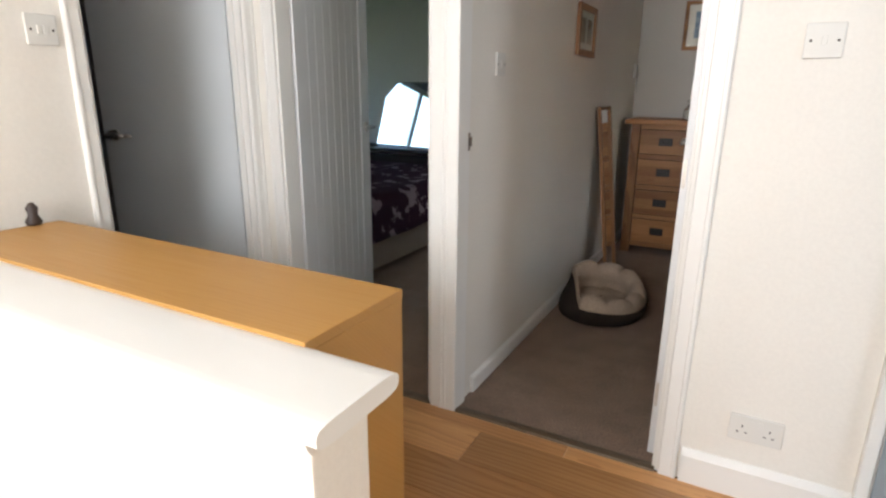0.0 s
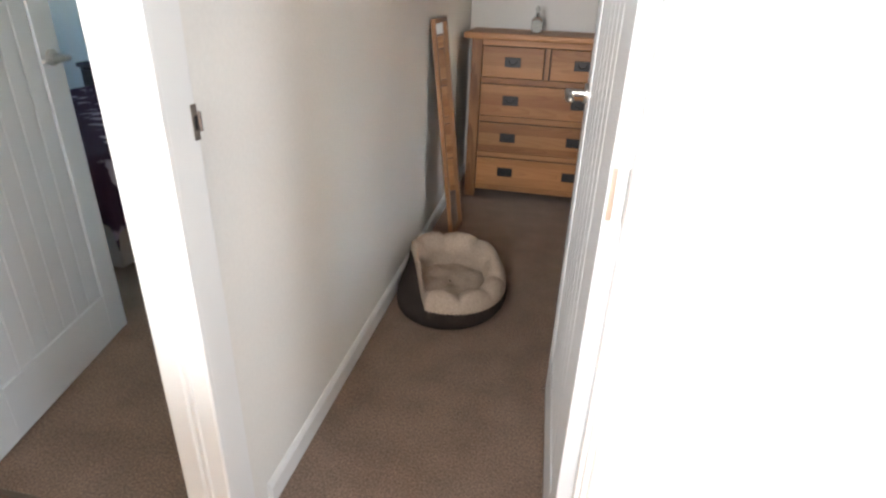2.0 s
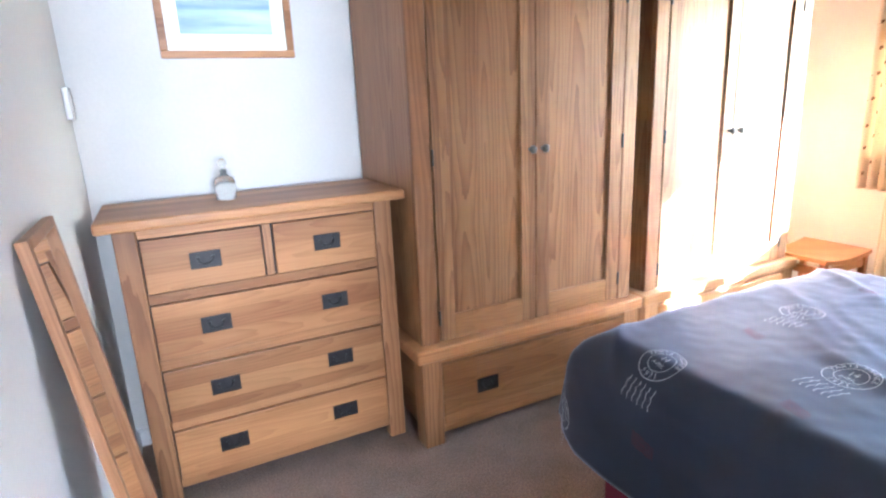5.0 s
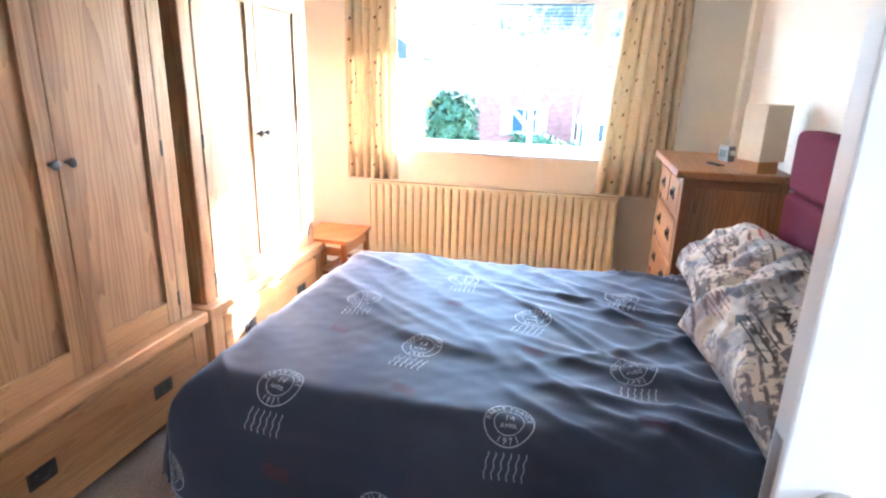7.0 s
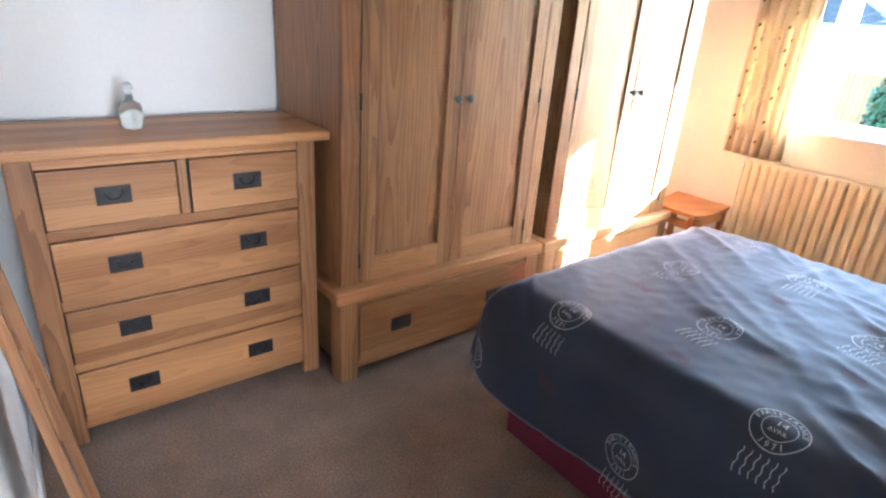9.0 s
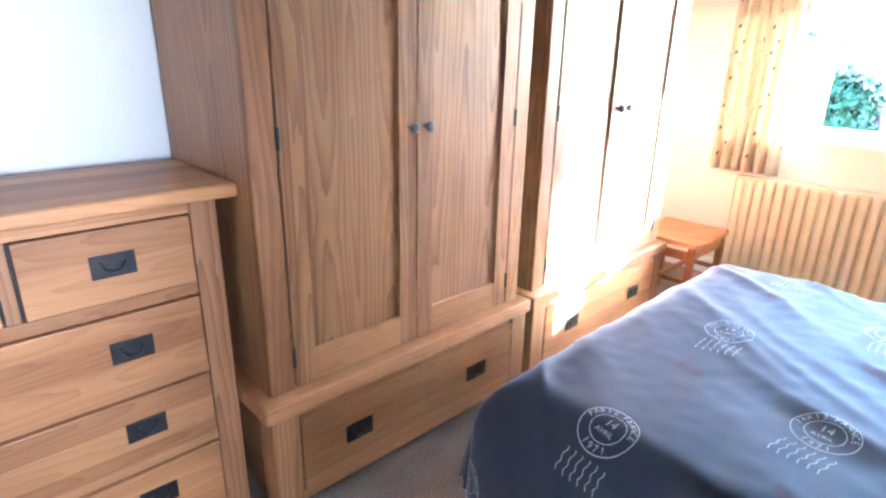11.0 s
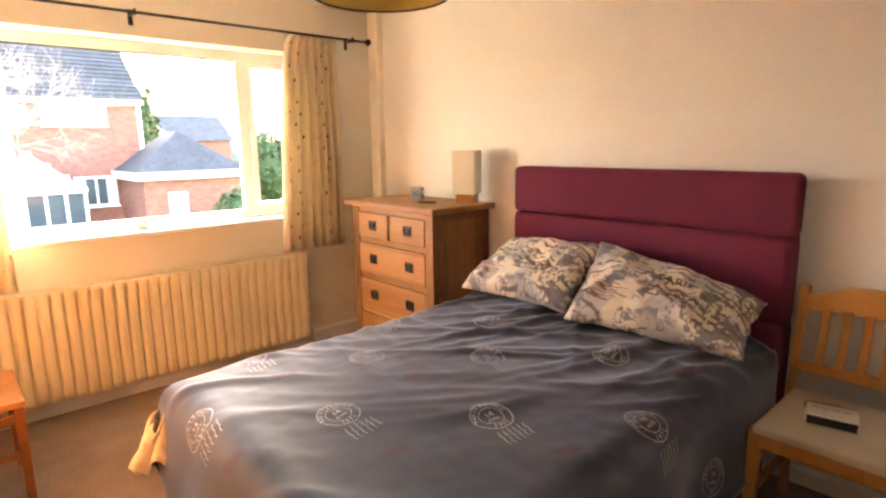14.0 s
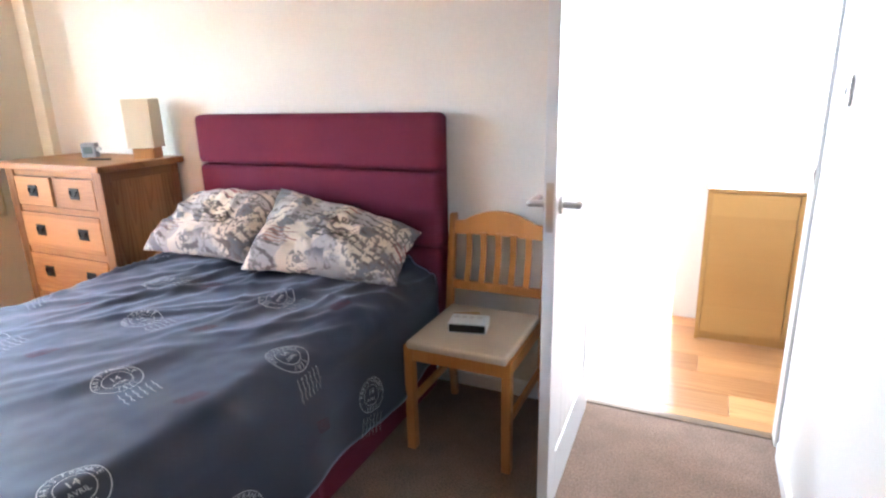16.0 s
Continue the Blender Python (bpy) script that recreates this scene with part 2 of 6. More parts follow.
def sheet(fn, nu, nv, bm=None, thick=0.0):
    """A surface fn(u, v) over the unit square; with thickness a closed shell along its normals."""
    b = bmesh.new()
    g = [[b.verts.new(fn(i / nu, j / nv)) for j in range(nv + 1)] for i in range(nu + 1)]
    for i in range(nu):
        for j in range(nv):
            b.faces.new((g[i][j], g[i + 1][j], g[i + 1][j + 1], g[i][j + 1]))
    if thick:
        shell(b, thick)
    return join(bm, b)


def shell(b, thick):
    """Gives an open sheet a second face, thick behind it, and closes its rim."""
    b.normal_update()
    front, rim = b.faces[:], [e for e in b.edges if len(e.link_faces) == 1]
    twin = {v: b.verts.new(v.co - v.normal * thick) for v in b.verts[:]}
    for f in front:
        b.faces.new([twin[v] for v in reversed(f.verts)])
    for e in rim:
        v, w = e.verts
        b.faces.new((v, w, twin[w], twin[v]))
    bmesh.ops.recalc_face_normals(b, faces=b.faces)


def tube(pts, r, n=8, closed=False, bm=None):
    """A bent round bar through the points."""
    b = bmesh.new()
    pts = [Vector(p) for p in pts]
    k = len(pts)
    rings = []
    for i, p in enumerate(pts):
        d = (pts[(i + 1) % k] - pts[i - 1]) if closed or 0 < i < k - 1 else (pts[1] - pts[0] if i == 0 else pts[-1] - pts[-2])
        q = d.to_track_quat("Z", "Y")
        rings.append([b.verts.new(p + q @ Vector((r * math.cos(2 * math.pi * j / n), r * math.sin(2 * math.pi * j / n), 0))) for j in range(n)])
    pairs = list(zip(rings, rings[1:])) + ([(rings[-1], rings[0])] if closed else [])
    for a, c in pairs:
        for j in range(n):
            b.faces.new((a[j], a[(j + 1) % n], c[(j + 1) % n], c[j]))
    if not closed:
        b.faces.new(rings[0][::-1])
        b.faces.new(rings[-1])
    return join(bm, b)


def extrude_profile(pts, axis, a, b_, bm=None):
    """A prism: a closed outline of (u, v) pairs run along one axis from a to b_."""
    b = bmesh.new()

    def place(u, v, w):
        return {"x": (w, u, v), "y": (u, w, v), "z": (u, v, w)}[axis]
    lo = [b.verts.new(place(u, v, a)) for u, v in pts]
    hi = [b.verts.new(place(u, v, b_)) for u, v in pts]
    k = len(pts)
    for i in range(k):
        b.faces.new((lo[i], lo[(i + 1) % k], hi[(i + 1) % k], hi[i]))
    b.faces.new(lo[::-1])
    b.faces.new(hi)
    bmesh.ops.recalc_face_normals(b, faces=b.faces)
    return join(bm, b)


def wall(name, x0, x1, y0, y1, z0, z1, mat, label, openings=(), category="wall"):
    """A wall with real openings; openings run along the wall's longer side: (from, to, bottom, top)."""
    along_x = (x1 - x0) >= (y1 - y0)
    a0, a1 = (x0, x1) if along_x else (y0, y1)
    bm = bmesh.new()
    cuts = sorted(openings)
    spans, at = [], a0
    for o in cuts:
        spans.append((at, o[0], z0, z1))
        if o[2] > z0:
            spans.append((o[0], o[1], z0, o[2]))
        if o[3] < z1:
            spans.append((o[0], o[1], o[3], z1))
        at = o[1]
    spans.append((at, a1, z0, z1))
    for s0, s1, b0, b1 in spans:
        if s1 - s0 > 1e-4:
            if along_x:
                box(s0, s1, y0, y1, b0, b1, bm=bm)
            else:
                box(x0, x1, s0, s1, b0, b1, bm=bm)
    bmesh.ops.remove_doubles(bm, verts=bm.verts, dist=1e-5)
    return tagged(part(name, bm, mat), label, category, kind="structure")


# ---- the setting ----
XE, YS, YN, ZC = 4.22, 3.06, 6.22, 2.33     # east, south and north faces of the bedroom, ceiling
HY = 2.98                                    # hall side of the bedroom's south wall
HW, HE = -0.95, 1.31                         # hall's west and east faces
WY0, WY1, WZ0, WZ1 = 3.60, 5.62, 0.94, 2.01  # window opening
wall("wall_south", -0.95, XE + 0.28, HY, YS, 0, ZC, WALL, "white painted partition wall with two doorways", [(-0.83, -0.10, 0, 1.98), (0.0, 0.785, 0, 1.98)])
wall("wall_west", -0.10, 0.0, YS, YN, 0, ZC, WALL, "white painted wall between the two bedrooms")
wall("wall_north", -4.2, XE + 0.28, YN, YN + 0.1, 0, ZC, WALL, "white painted wall behind the oak wardrobes")
wall("wall_east", XE, XE + 0.28, YS, YN, -0.0, ZC, CREAM, "cream painted outer wall with a wide window", [(WY0, WY1, WZ0, WZ1)])
box_corner = part("wall_corner_boxing", box(XE - 0.11, XE, YS, YS + 0.05, 0, ZC), CREAM)
tagged(box_corner, "cream painted pipe boxing in the room corner", "wall", kind="structure")
wall("wall_hall_west", HW - 0.1, HW, -0.6, HY, 0, ZC, WALL, "white painted landing wall with a doorway", [(2.28, 2.93, 0, 1.98)])
wall("wall_hall_east", HE, HE + 0.03, -0.6, HY, 0, ZC, WALL, "white painted landing wall with a doorway", [(2.14, 2.966, 0, 1.98)])
wall("wall_hall_south", HW - 0.1, HE + 0.1, -0.7, -0.6, 0, ZC, WALL, "white painted landing wall")
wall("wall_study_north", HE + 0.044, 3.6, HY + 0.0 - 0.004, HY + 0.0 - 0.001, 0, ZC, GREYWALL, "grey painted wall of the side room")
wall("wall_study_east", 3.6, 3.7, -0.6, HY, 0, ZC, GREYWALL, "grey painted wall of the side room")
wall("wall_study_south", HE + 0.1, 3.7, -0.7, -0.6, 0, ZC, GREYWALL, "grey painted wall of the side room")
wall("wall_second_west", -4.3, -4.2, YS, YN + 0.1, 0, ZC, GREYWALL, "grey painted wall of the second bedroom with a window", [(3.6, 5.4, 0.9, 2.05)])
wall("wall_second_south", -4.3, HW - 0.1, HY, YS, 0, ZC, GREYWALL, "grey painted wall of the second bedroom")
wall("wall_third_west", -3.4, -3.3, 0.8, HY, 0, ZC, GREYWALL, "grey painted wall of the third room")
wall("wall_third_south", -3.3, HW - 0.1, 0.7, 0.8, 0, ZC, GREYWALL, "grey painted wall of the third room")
tagged(part("ceiling", box(-4.3, XE + 0.28, -0.7, YN + 0.1, ZC, ZC + 0.12), CEIL), "white painted ceiling with a faint texture", "ceiling", kind="structure")
tagged(part("floor_bedroom", box(-4.3, XE + 0.28, HY + 0.03, YN + 0.1, -0.1, 0.0), CARPET), "brown cut-pile bedroom carpet", "floor", kind="structure")
tagged(part("floor_study", box(HE + 0.03, 3.7, -0.7, HY + 0.03, -0.1, 0.0), CARPETDARK), "dark grey brown carpet", "floor", kind="structure")
tagged(part("floor_third", box(-3.4, HW - 0.03, -0.7, HY + 0.03, -0.1, 0.0), CARPETDARK), "dark grey brown carpet", "floor", kind="structure")


# ---- joinery: skirtings, frames, doors ----
def skirting(name, pts, h, t, label="white gloss painted skirting board"):
    """A moulded skirting board from p to q, its face turned to the left of the way from p to q."""
    (x0, y0), (x1, y1) = pts
    d = Vector((x1 - x0, y1 - y0, 0))
    ln = d.length
    d.normalize()
    nrm = Vector((-d.y, d.x, 0))
    prof = [(0, 0), (t, 0), (t, h * 0.82), (t * 0.75, h * 0.9), (t * 0.45, h * 0.97), (t * 0.3, h), (0, h)]
    bm = bmesh.new()
    lo = [bm.verts.new(Vector((x0, y0, 0)) + nrm * u + Vector((0, 0, v))) for u, v in prof]
    hi = [bm.verts.new(Vector((x0, y0, 0)) + d * ln + nrm * u + Vector((0, 0, v))) for u, v in prof]
    k = len(prof)
    for i in range(k):
        bm.faces.new((lo[i], lo[(i + 1) % k], hi[(i + 1) % k], hi[i]))
    bm.faces.new(lo[::-1])
    bm.faces.new(hi)
    bmesh.ops.recalc_face_normals(bm, faces=bm.faces)
    return tagged(part(name, bm, GLOSS), label, "skirting", kind="structure")


skirting("baseboard", ((0.0, YN), (0.0, YS + 0.075)), 0.075, 0.014)
skirting("baseboard", ((0.855, YS), (XE, YS))[::1], 0.075, 0.014)
skirting("baseboard", ((XE, YS), (XE, YN)), 0.11, 0.016)
skirting("baseboard", ((XE, YN), (0.0, YN)), 0.075, 0.014)
skirting("baseboard", ((HE, HY), (0.85, HY)), 0.12, 0.018)
skirting("baseboard", ((HW, 2.215), (HW, -0.6))[::1], 0.12, 0.018)
skirting("baseboard", ((3.6, HY - 0.004), (HE + 0.046, HY - 0.004)), 0.075, 0.014)
skirting("baseboard", ((-0.10, 3.10), (-0.10, YN)), 0.075, 0.014)


def architrave(name, a0, a1, plane, out, axis, top, w=0.062, legs=(0, 1)):
    """Door casing round an opening from a0 to a1: two moulded legs and a head, standing proud of the wall."""
    t = thing(name, 0, 0, 0, label="white gloss painted moulded door casing", category="door frame", kind="structure")
    prof = [(0.0, 0.0), (0.0, 0.011), (0.004, 0.014), (w - 0.016, 0.014), (w - 0.013, 0.017), (w - 0.005, 0.017), (w, 0.013), (w, 0.0)]

    def leg(a, sign):
        pts = [(a + sign * u, plane + out * v) for u, v in prof]
        if axis == "x":
            return extrude_profile(pts, "z", 0, top + w)
        return extrude_profile([(v, u) for u, v in pts], "z", 0, top + w)
    for k in legs:
        part("leg", leg(a1, 1) if k else leg(a0, -1), GLOSS, t)
    hp = [(plane + out * v, top + u) for u, v in prof]
    part("head", extrude_profile(hp, axis, a0, a1), GLOSS, t)
    return t


def lining(name, a0, a1, p0, p1, axis, top, stop):
    """The boards that line an opening, with a door stop."""
    t = thing(name, 0, 0, 0, label="white gloss painted door lining with stop", category="door frame", kind="structure")

    def bx(u0, u1, v0, v1, z0, z1, bv):
        return box(u0, u1, v0, v1, z0, z1, bv) if axis == "x" else box(v0, v1, u0, u1, z0, z1, bv)
    part("jamb", bx(a0, a0 + 0.012, p0, p1, 0, top, 0.002), GLOSS, t)
    part("jamb", bx(a1 - 0.012, a1, p0, p1, 0, top, 0.002), GLOSS, t)
    part("jamb_head", bx(a0 + 0.012, a1 - 0.012, p0, p1, top - 0.012, top, 0.002), GLOSS, t)
    part("door_stop", bx(a1 - 0.022, a1 - 0.012, stop, stop + 0.03, 0, top - 0.012, 0.002), GLOSS, t)
    return t


architrave("trim_bedroom_door", 0.012, 0.785, HY, -1, "x", 1.98, 0.056)
architrave("trim_second_door", -0.83, -0.10, HY, -1, "x", 1.98, 0.0555)
architrave("trim_bedroom_door_inside", 0.0, 0.785, YS, 1, "x", 1.98, 0.05, legs=(1,))
architrave("trim_third_door", 2.28, 2.93, HW, 1, "y", 1.98, 0.05)
architrave("trim_study_door", 2.14, 2.966, HE, -1, "y", 1.98, 0.038, legs=(0,))
lining("door_lining_bedroom", 0.0, 0.785, HY, YS, "x", 1.98, HY + 0.01)
lining("door_lining_second", -0.83, -0.10, HY, YS, "x", 1.98, HY + 0.01)
lining("door_lining_study", 2.14, 2.966, HE, HE + 0.03, "y", 1.98, HE + 0.0)
lining("door_lining_third", 2.28, 2.93, HW - 0.1, HW, "y", 1.98, HW - 0.06)
for n, (a0, a1) in (("threshold_bedroom", (0.013, 0.773)), ("threshold_second", (-0.818, -0.112))):
    bm = extrude_profile([(HY - 0.014, 0.0), (HY + 0.034, 0.0), (HY + 0.030, 0.005), (HY + 0.012, 0.008), (HY - 0.008, 0.006)], "x", a0, a1)
    tagged(part(n, bm, material(n, (0.16, 0.115, 0.075), 0.4, metal=0.3, var=0.2, scale=20)), "dark bronze carpet threshold bar", "threshold", kind="structure")
bm = extrude_profile([(HE - 0.014, 0.0), (HE + 0.034, 0.0), (HE + 0.030, 0.005), (HE + 0.012, 0.008), (HE - 0.008, 0.006)], "y", 2.152, 2.954)
tagged(part("threshold_study", bm, STEEL), "steel carpet threshold bar", "threshold", kind="structure")


def lever(parent, x, y, z, side, toward):
    """A lever handle on a round rose; side: which way it stands off the leaf along local y; toward: the lever's way along local x."""
    h = part("door_handle", cyl((x, y, z), (x, y + side * 0.009, z), 0.026, n=24), STEEL, parent, "brushed steel lever handle on a round rose")
    part("neck", cyl((x, y + side * 0.009, z), (x, y + side * 0.052, z), 0.010), STEEL, h)
    bm = cyl((x - toward * 0.008, y + side * 0.052, z), (x + toward * 0.085, y + side * 0.052, z), 0.0095)
    cyl((x + toward * 0.085, y + side * 0.052, z), (x + toward * 0.112, y + side * 0.046, z), 0.0095, 0.006, bm=bm)
    part("lever", bm, STEEL, h, smooth=True)
    return h


def cottage_door(name, hinge, rz, width, label, mat, boards=7, flip=1):
    """A boarded door leaf: local x runs from the hinge to the lock, local y through the leaf; flip: side on which it is hung."""
    d = thing(name, *hinge, rz, label, "door", kind="structure")
    th, top, st = 0.035, 1.965, 0.105
    part("leaf_core", box(st - 0.002, width - st + 0.002, 0.009, th - 0.009, 0.19, top - 0.105), mat, d)
    for x0, x1 in ((0, st), (width - st, width)):
        part("stile", box(x0, x1, 0, th, 0.008, top, 0.003), mat, d)
    part("bottom_rail", box(st, width - st, 0, th, 0.008, 0.195, 0.003), mat, d)
    part("top_rail", box(st, width - st, 0, th, top - 0.11, top, 0.003), mat, d)
    step = (width - 2 * st - 0.012) / boards
    for k in range(boards):
        x0 = st + 0.006 + k * step
        for y0, y1 in ((0.003, 0.0085), (th - 0.0085, th - 0.003)):
            part("board", box(x0 + 0.0015, x0 + step - 0.0015, y0, y1, 0.201, top - 0.116, 0.003, 1), mat, d)
    lever(d, width - 0.055, 0, 1.045, -1, -1)
    lever(d, width - 0.055, th, 1.045, 1, -1)
    for z in (0.24, 1.0, 1.72):
        bm = cyl((-0.004, th / 2 * (1 + flip) - flip * 0.0, z - 0.045), (-0.004, th / 2 * (1 + flip), z + 0.045), 0.006)
        box(-0.001, 0.0, 0.022, th - 0.004, z - 0.045, z + 0.045, bm=bm)
        part("hinge", bm, STEEL, d, "steel butt hinge")
    part("lock_plate", box(width - 0.001, width + 0.001, 0.007, th - 0.007, 0.975, 1.115, 0.0005, 1), STEEL, d)
    return d


cottage_door("door_1", (0.7715, 3.061, 0), 91.5, 0.745, "white boarded cottage door standing wide open", DOORPAINT, flip=-1)
cottage_door("door_2", (-0.812, 3.072, 0), 102.0, 0.745, "white boarded cottage door standing open into the second bedroom", DOORPAINT)
d3 = thing("door_3", HW - 0.062, 2.912, 0, -161, "pale grey flush door standing wide open", "door", kind="structure")
bm = box(-0.625, 0, -0.0175, 0.0175, 0.008, 1.965, 0.003)
bmesh.ops.rotate(bm, cent=(0, 0, 0), matrix=Matrix.Rotation(radians(180), 3, "Z"), verts=bm.verts)
part("leaf", bm, GREYDOOR, d3)
lever(d3, 0.57, 0.0175, 1.04, 1, -1)
lever(d3, 0.57, -0.0175, 1.04, -1, -1)

strike = thing("strike_plate", 0.0125, 3.05, 1.062, label="worn steel strike plate in the door lining", category="strike plate")
part("plate", box(0.0, 0.0015, -0.006, 0.010, -0.032, 0.032, 0.0004, 1), BRONZE, strike)
# No recess is cut; a dark raised piece paints its shade.
part("keep", box(0.0016, 0.0035, -0.003, 0.006, -0.014, 0.012, 0.001), PEWTER, strike, "dark raised piece painting the shade of the latch recess")
part("lip", box(0.0, 0.006, 0.010, 0.016, -0.018, 0.018, 0.002), BRONZE, strike)
strike2 = copy_thing(strike, pose(HE + 0.018, 2.9495, 1.055, 0, 0, -90))


def switch_plate(name, m, double, label, category):
    t = new(name)
    t.matrix_basis = m
    tagged(t, label, category)
    w = 0.073 if double else 0.043
    part("plate", box(-w, w, 0, 0.009, -0.043, 0.043, 0.003), PLASTIC, t)
    return t


def switch(m, gangs, label):
    t = switch_plate("light_switch", m, False, label, "light switch")
    for k in range(gangs):
        x = (k - (gangs - 1) / 2) * 0.016
        bm = box(x - 0.006, x + 0.006, 0.009, 0.013, -0.012, 0.012, 0.0015)
        part("rocker", bm, PLASTIC, t)
    for x in (-0.03, 0.03):
        part("screw", cyl((x, 0.009, 0), (x, 0.0098, 0), 0.0035, n=10), PEWTER, t)
    return t


def rot_to(x, y, z, facing):
    """A pose whose local y points along facing: one of +x -x +y -y."""
    return pose(x, y, z, 0, 0, {"+y": 0, "-y": 180, "+x": -90, "-x": 90}[facing])


switch(rot_to(1.04, HY - 0.001, 1.37, "-y"), 1, "white plastic light switch on the landing wall")
switch(rot_to(0.001, 3.335, 1.34, "+x"), 1, "white plastic light switch beside the bedroom door")
switch(rot_to(HW + 0.001, 2.165, 1.40, "+x"), 2, "white plastic double light switch on the landing wall")
sock = switch_plate("socket", rot_to(1.045, HY - 0.001, 0.245, "-y"), True, "white plastic double wall socket above the skirting", "socket")
for k in (-1, 1):
    for dx, dz, w, h in ((0, 0.012, 0.004, 0.009), (-0.011, -0.008, 0.007, 0.004), (0.011, -0.008, 0.007, 0.004)):
        # Thin black chips on the uncut plate paint the shade inside the pin holes.
        part("pin_hole_shade", box(k * 0.037 + dx - w / 2, k * 0.037 + dx + w / 2, 0.0086, 0.0094, dz - h / 2 - 0.006, dz + h / 2 - 0.006), BLACK, sock)
    part("rocker", box(k * 0.012 - 0.006, k * 0.012 + 0.006, 0.009, 0.012, 0.012, 0.030, 0.001), PLASTIC, sock)

# ---- landing ----
fl = tagged(part("floor_landing", box(HW, HE + 0.03, -0.7, HY + 0.03, -0.12, -0.012), BLACK), "oak laminate plank floor of the landing", "floor", kind="structure")


def plank(x0, x1, y0, y1):
    ob = part("plank", box(x0 + 0.0008, x1 - 0.0008, y0 + 0.0008, y1 - 0.0008, -0.012, 0.0, 0.0012, 1), FLOORWOOD, fl)
    return ob


rng = random.Random(4)
row, y1 = 0, HY - 0.002
edges = [HY - 0.006, 2.895] + [2.895 - 0.193 * k for k in range(1, 20)]
starts = [0.48, 0.165, 0.70, 0.3, 0.9, -0.1, 0.55]
for r in range(len(edges) - 1):
    if edges[r + 1] < -0.7:
        break
    x = starts[r % len(starts)] - 1.29 * 2
    while x < HE + 0.012:
        a, b_ = max(x, HW), min(x + 1.29, HE + 0.012)
        if b_ - a > 0.02:
            plank(a, b_, edges[r + 1], edges[r])
        x += 1.29

hw = thing("half_wall", 0, 0, 0, label="white painted low balustrade wall with a rounded cap", category="half wall", kind="structure")
part("wall_body", box(HW, 0.465, 1.665, 1.79, 0, 0.814, 0.004), WALL, hw)
prof = []
cy, cz, hw_, hh = 1.727, 0.830, 0.092, 0.017
for k in range(24):
    a = 2 * math.pi * k / 24
    c, s_ = math.cos(a), math.sin(a)
    prof.append((cy + hw_ * math.copysign(abs(c) ** 0.35, c), cz + hh * math.copysign(abs(s_) ** 0.6, s_)))
bm = extrude_profile(prof, "x", HW, 0.502)
part("cap", bm, GLOSS, hw, "rounded white gloss cap", smooth=False)
part("cap_moulding", extrude_profile([(1.663, 0.782), (1.655, 0.794), (1.648, 0.813), (1.665, 0.813)], "x", HW, 0.47), GLOSS, hw)

cab = thing("cabinet", -0.285, 1.955, 0, label="pale wood veneer cabinet standing behind the low wall", category="cabinet")
part("top", box(-0.615, 0.615, -0.145, 0.145, 0.832, 0.852, 0.0015), LIGHTWOOD, cab)
for x0, x1 in ((-0.6147, -0.593), (0.593, 0.6147)):
    part("side_panel", box(x0, x1, -0.143, 0.143, 0.0, 0.8315, 0.0015), LIGHTWOOD, cab)
part("back_panel", box(-0.592, 0.592, -0.14, -0.13, 0.02, 0.831), LIGHTWOOD, cab)
for k in range(3):
    part("cabinet_door", box(-0.59 + k * 0.395, -0.2 + k * 0.395, 0.125, 0.143, 0.05, 0.826, 0.0015), LIGHTWOOD, cab)
part("plinth", box(-0.592, 0.592, -0.12, 0.12, 0.0, 0.05), LIGHTWOOD, cab)
orn = thing("ornament", -0.90, 2.03, 0.852, label="small brown wooden ornament on the cabinet", category="ornament")
part("body", lathe([(0.018, 0), (0.022, 0.01), (0.012, 0.03), (0.016, 0.05), (0.006, 0.065)]), DARKWOOD, orn, smooth=True)


# ---- chests of drawers ----
def drawer_handle(parent, x, y, z, w=0.078, h=0.046):
    """A dark plate with a drop ring, facing local -y."""
    pl = part("handle", box(x - w / 2, x + w / 2, y - 0.004, y, z - h / 2, z + h / 2, 0.0015), PEWTER, parent, "dark pewter handle plate with a ring")
    n = 12
    bm = tube([(x + 0.024 * math.cos(math.pi * (1 + k / n)), y - 0.010, z + 0.008 + 0.022 * math.sin(math.pi * (1 + k / n))) for k in range(n + 1)], 0.0032, 8)
    part("ring", bm, PEWTER, pl, smooth=True)
    for q in (-0.024, 0.024):
        part("boss", cyl((x + q, y - 0.012, z + 0.008), (x + q, y - 0.003, z + 0.008), 0.006, n=10), PEWTER, pl)
    return pl


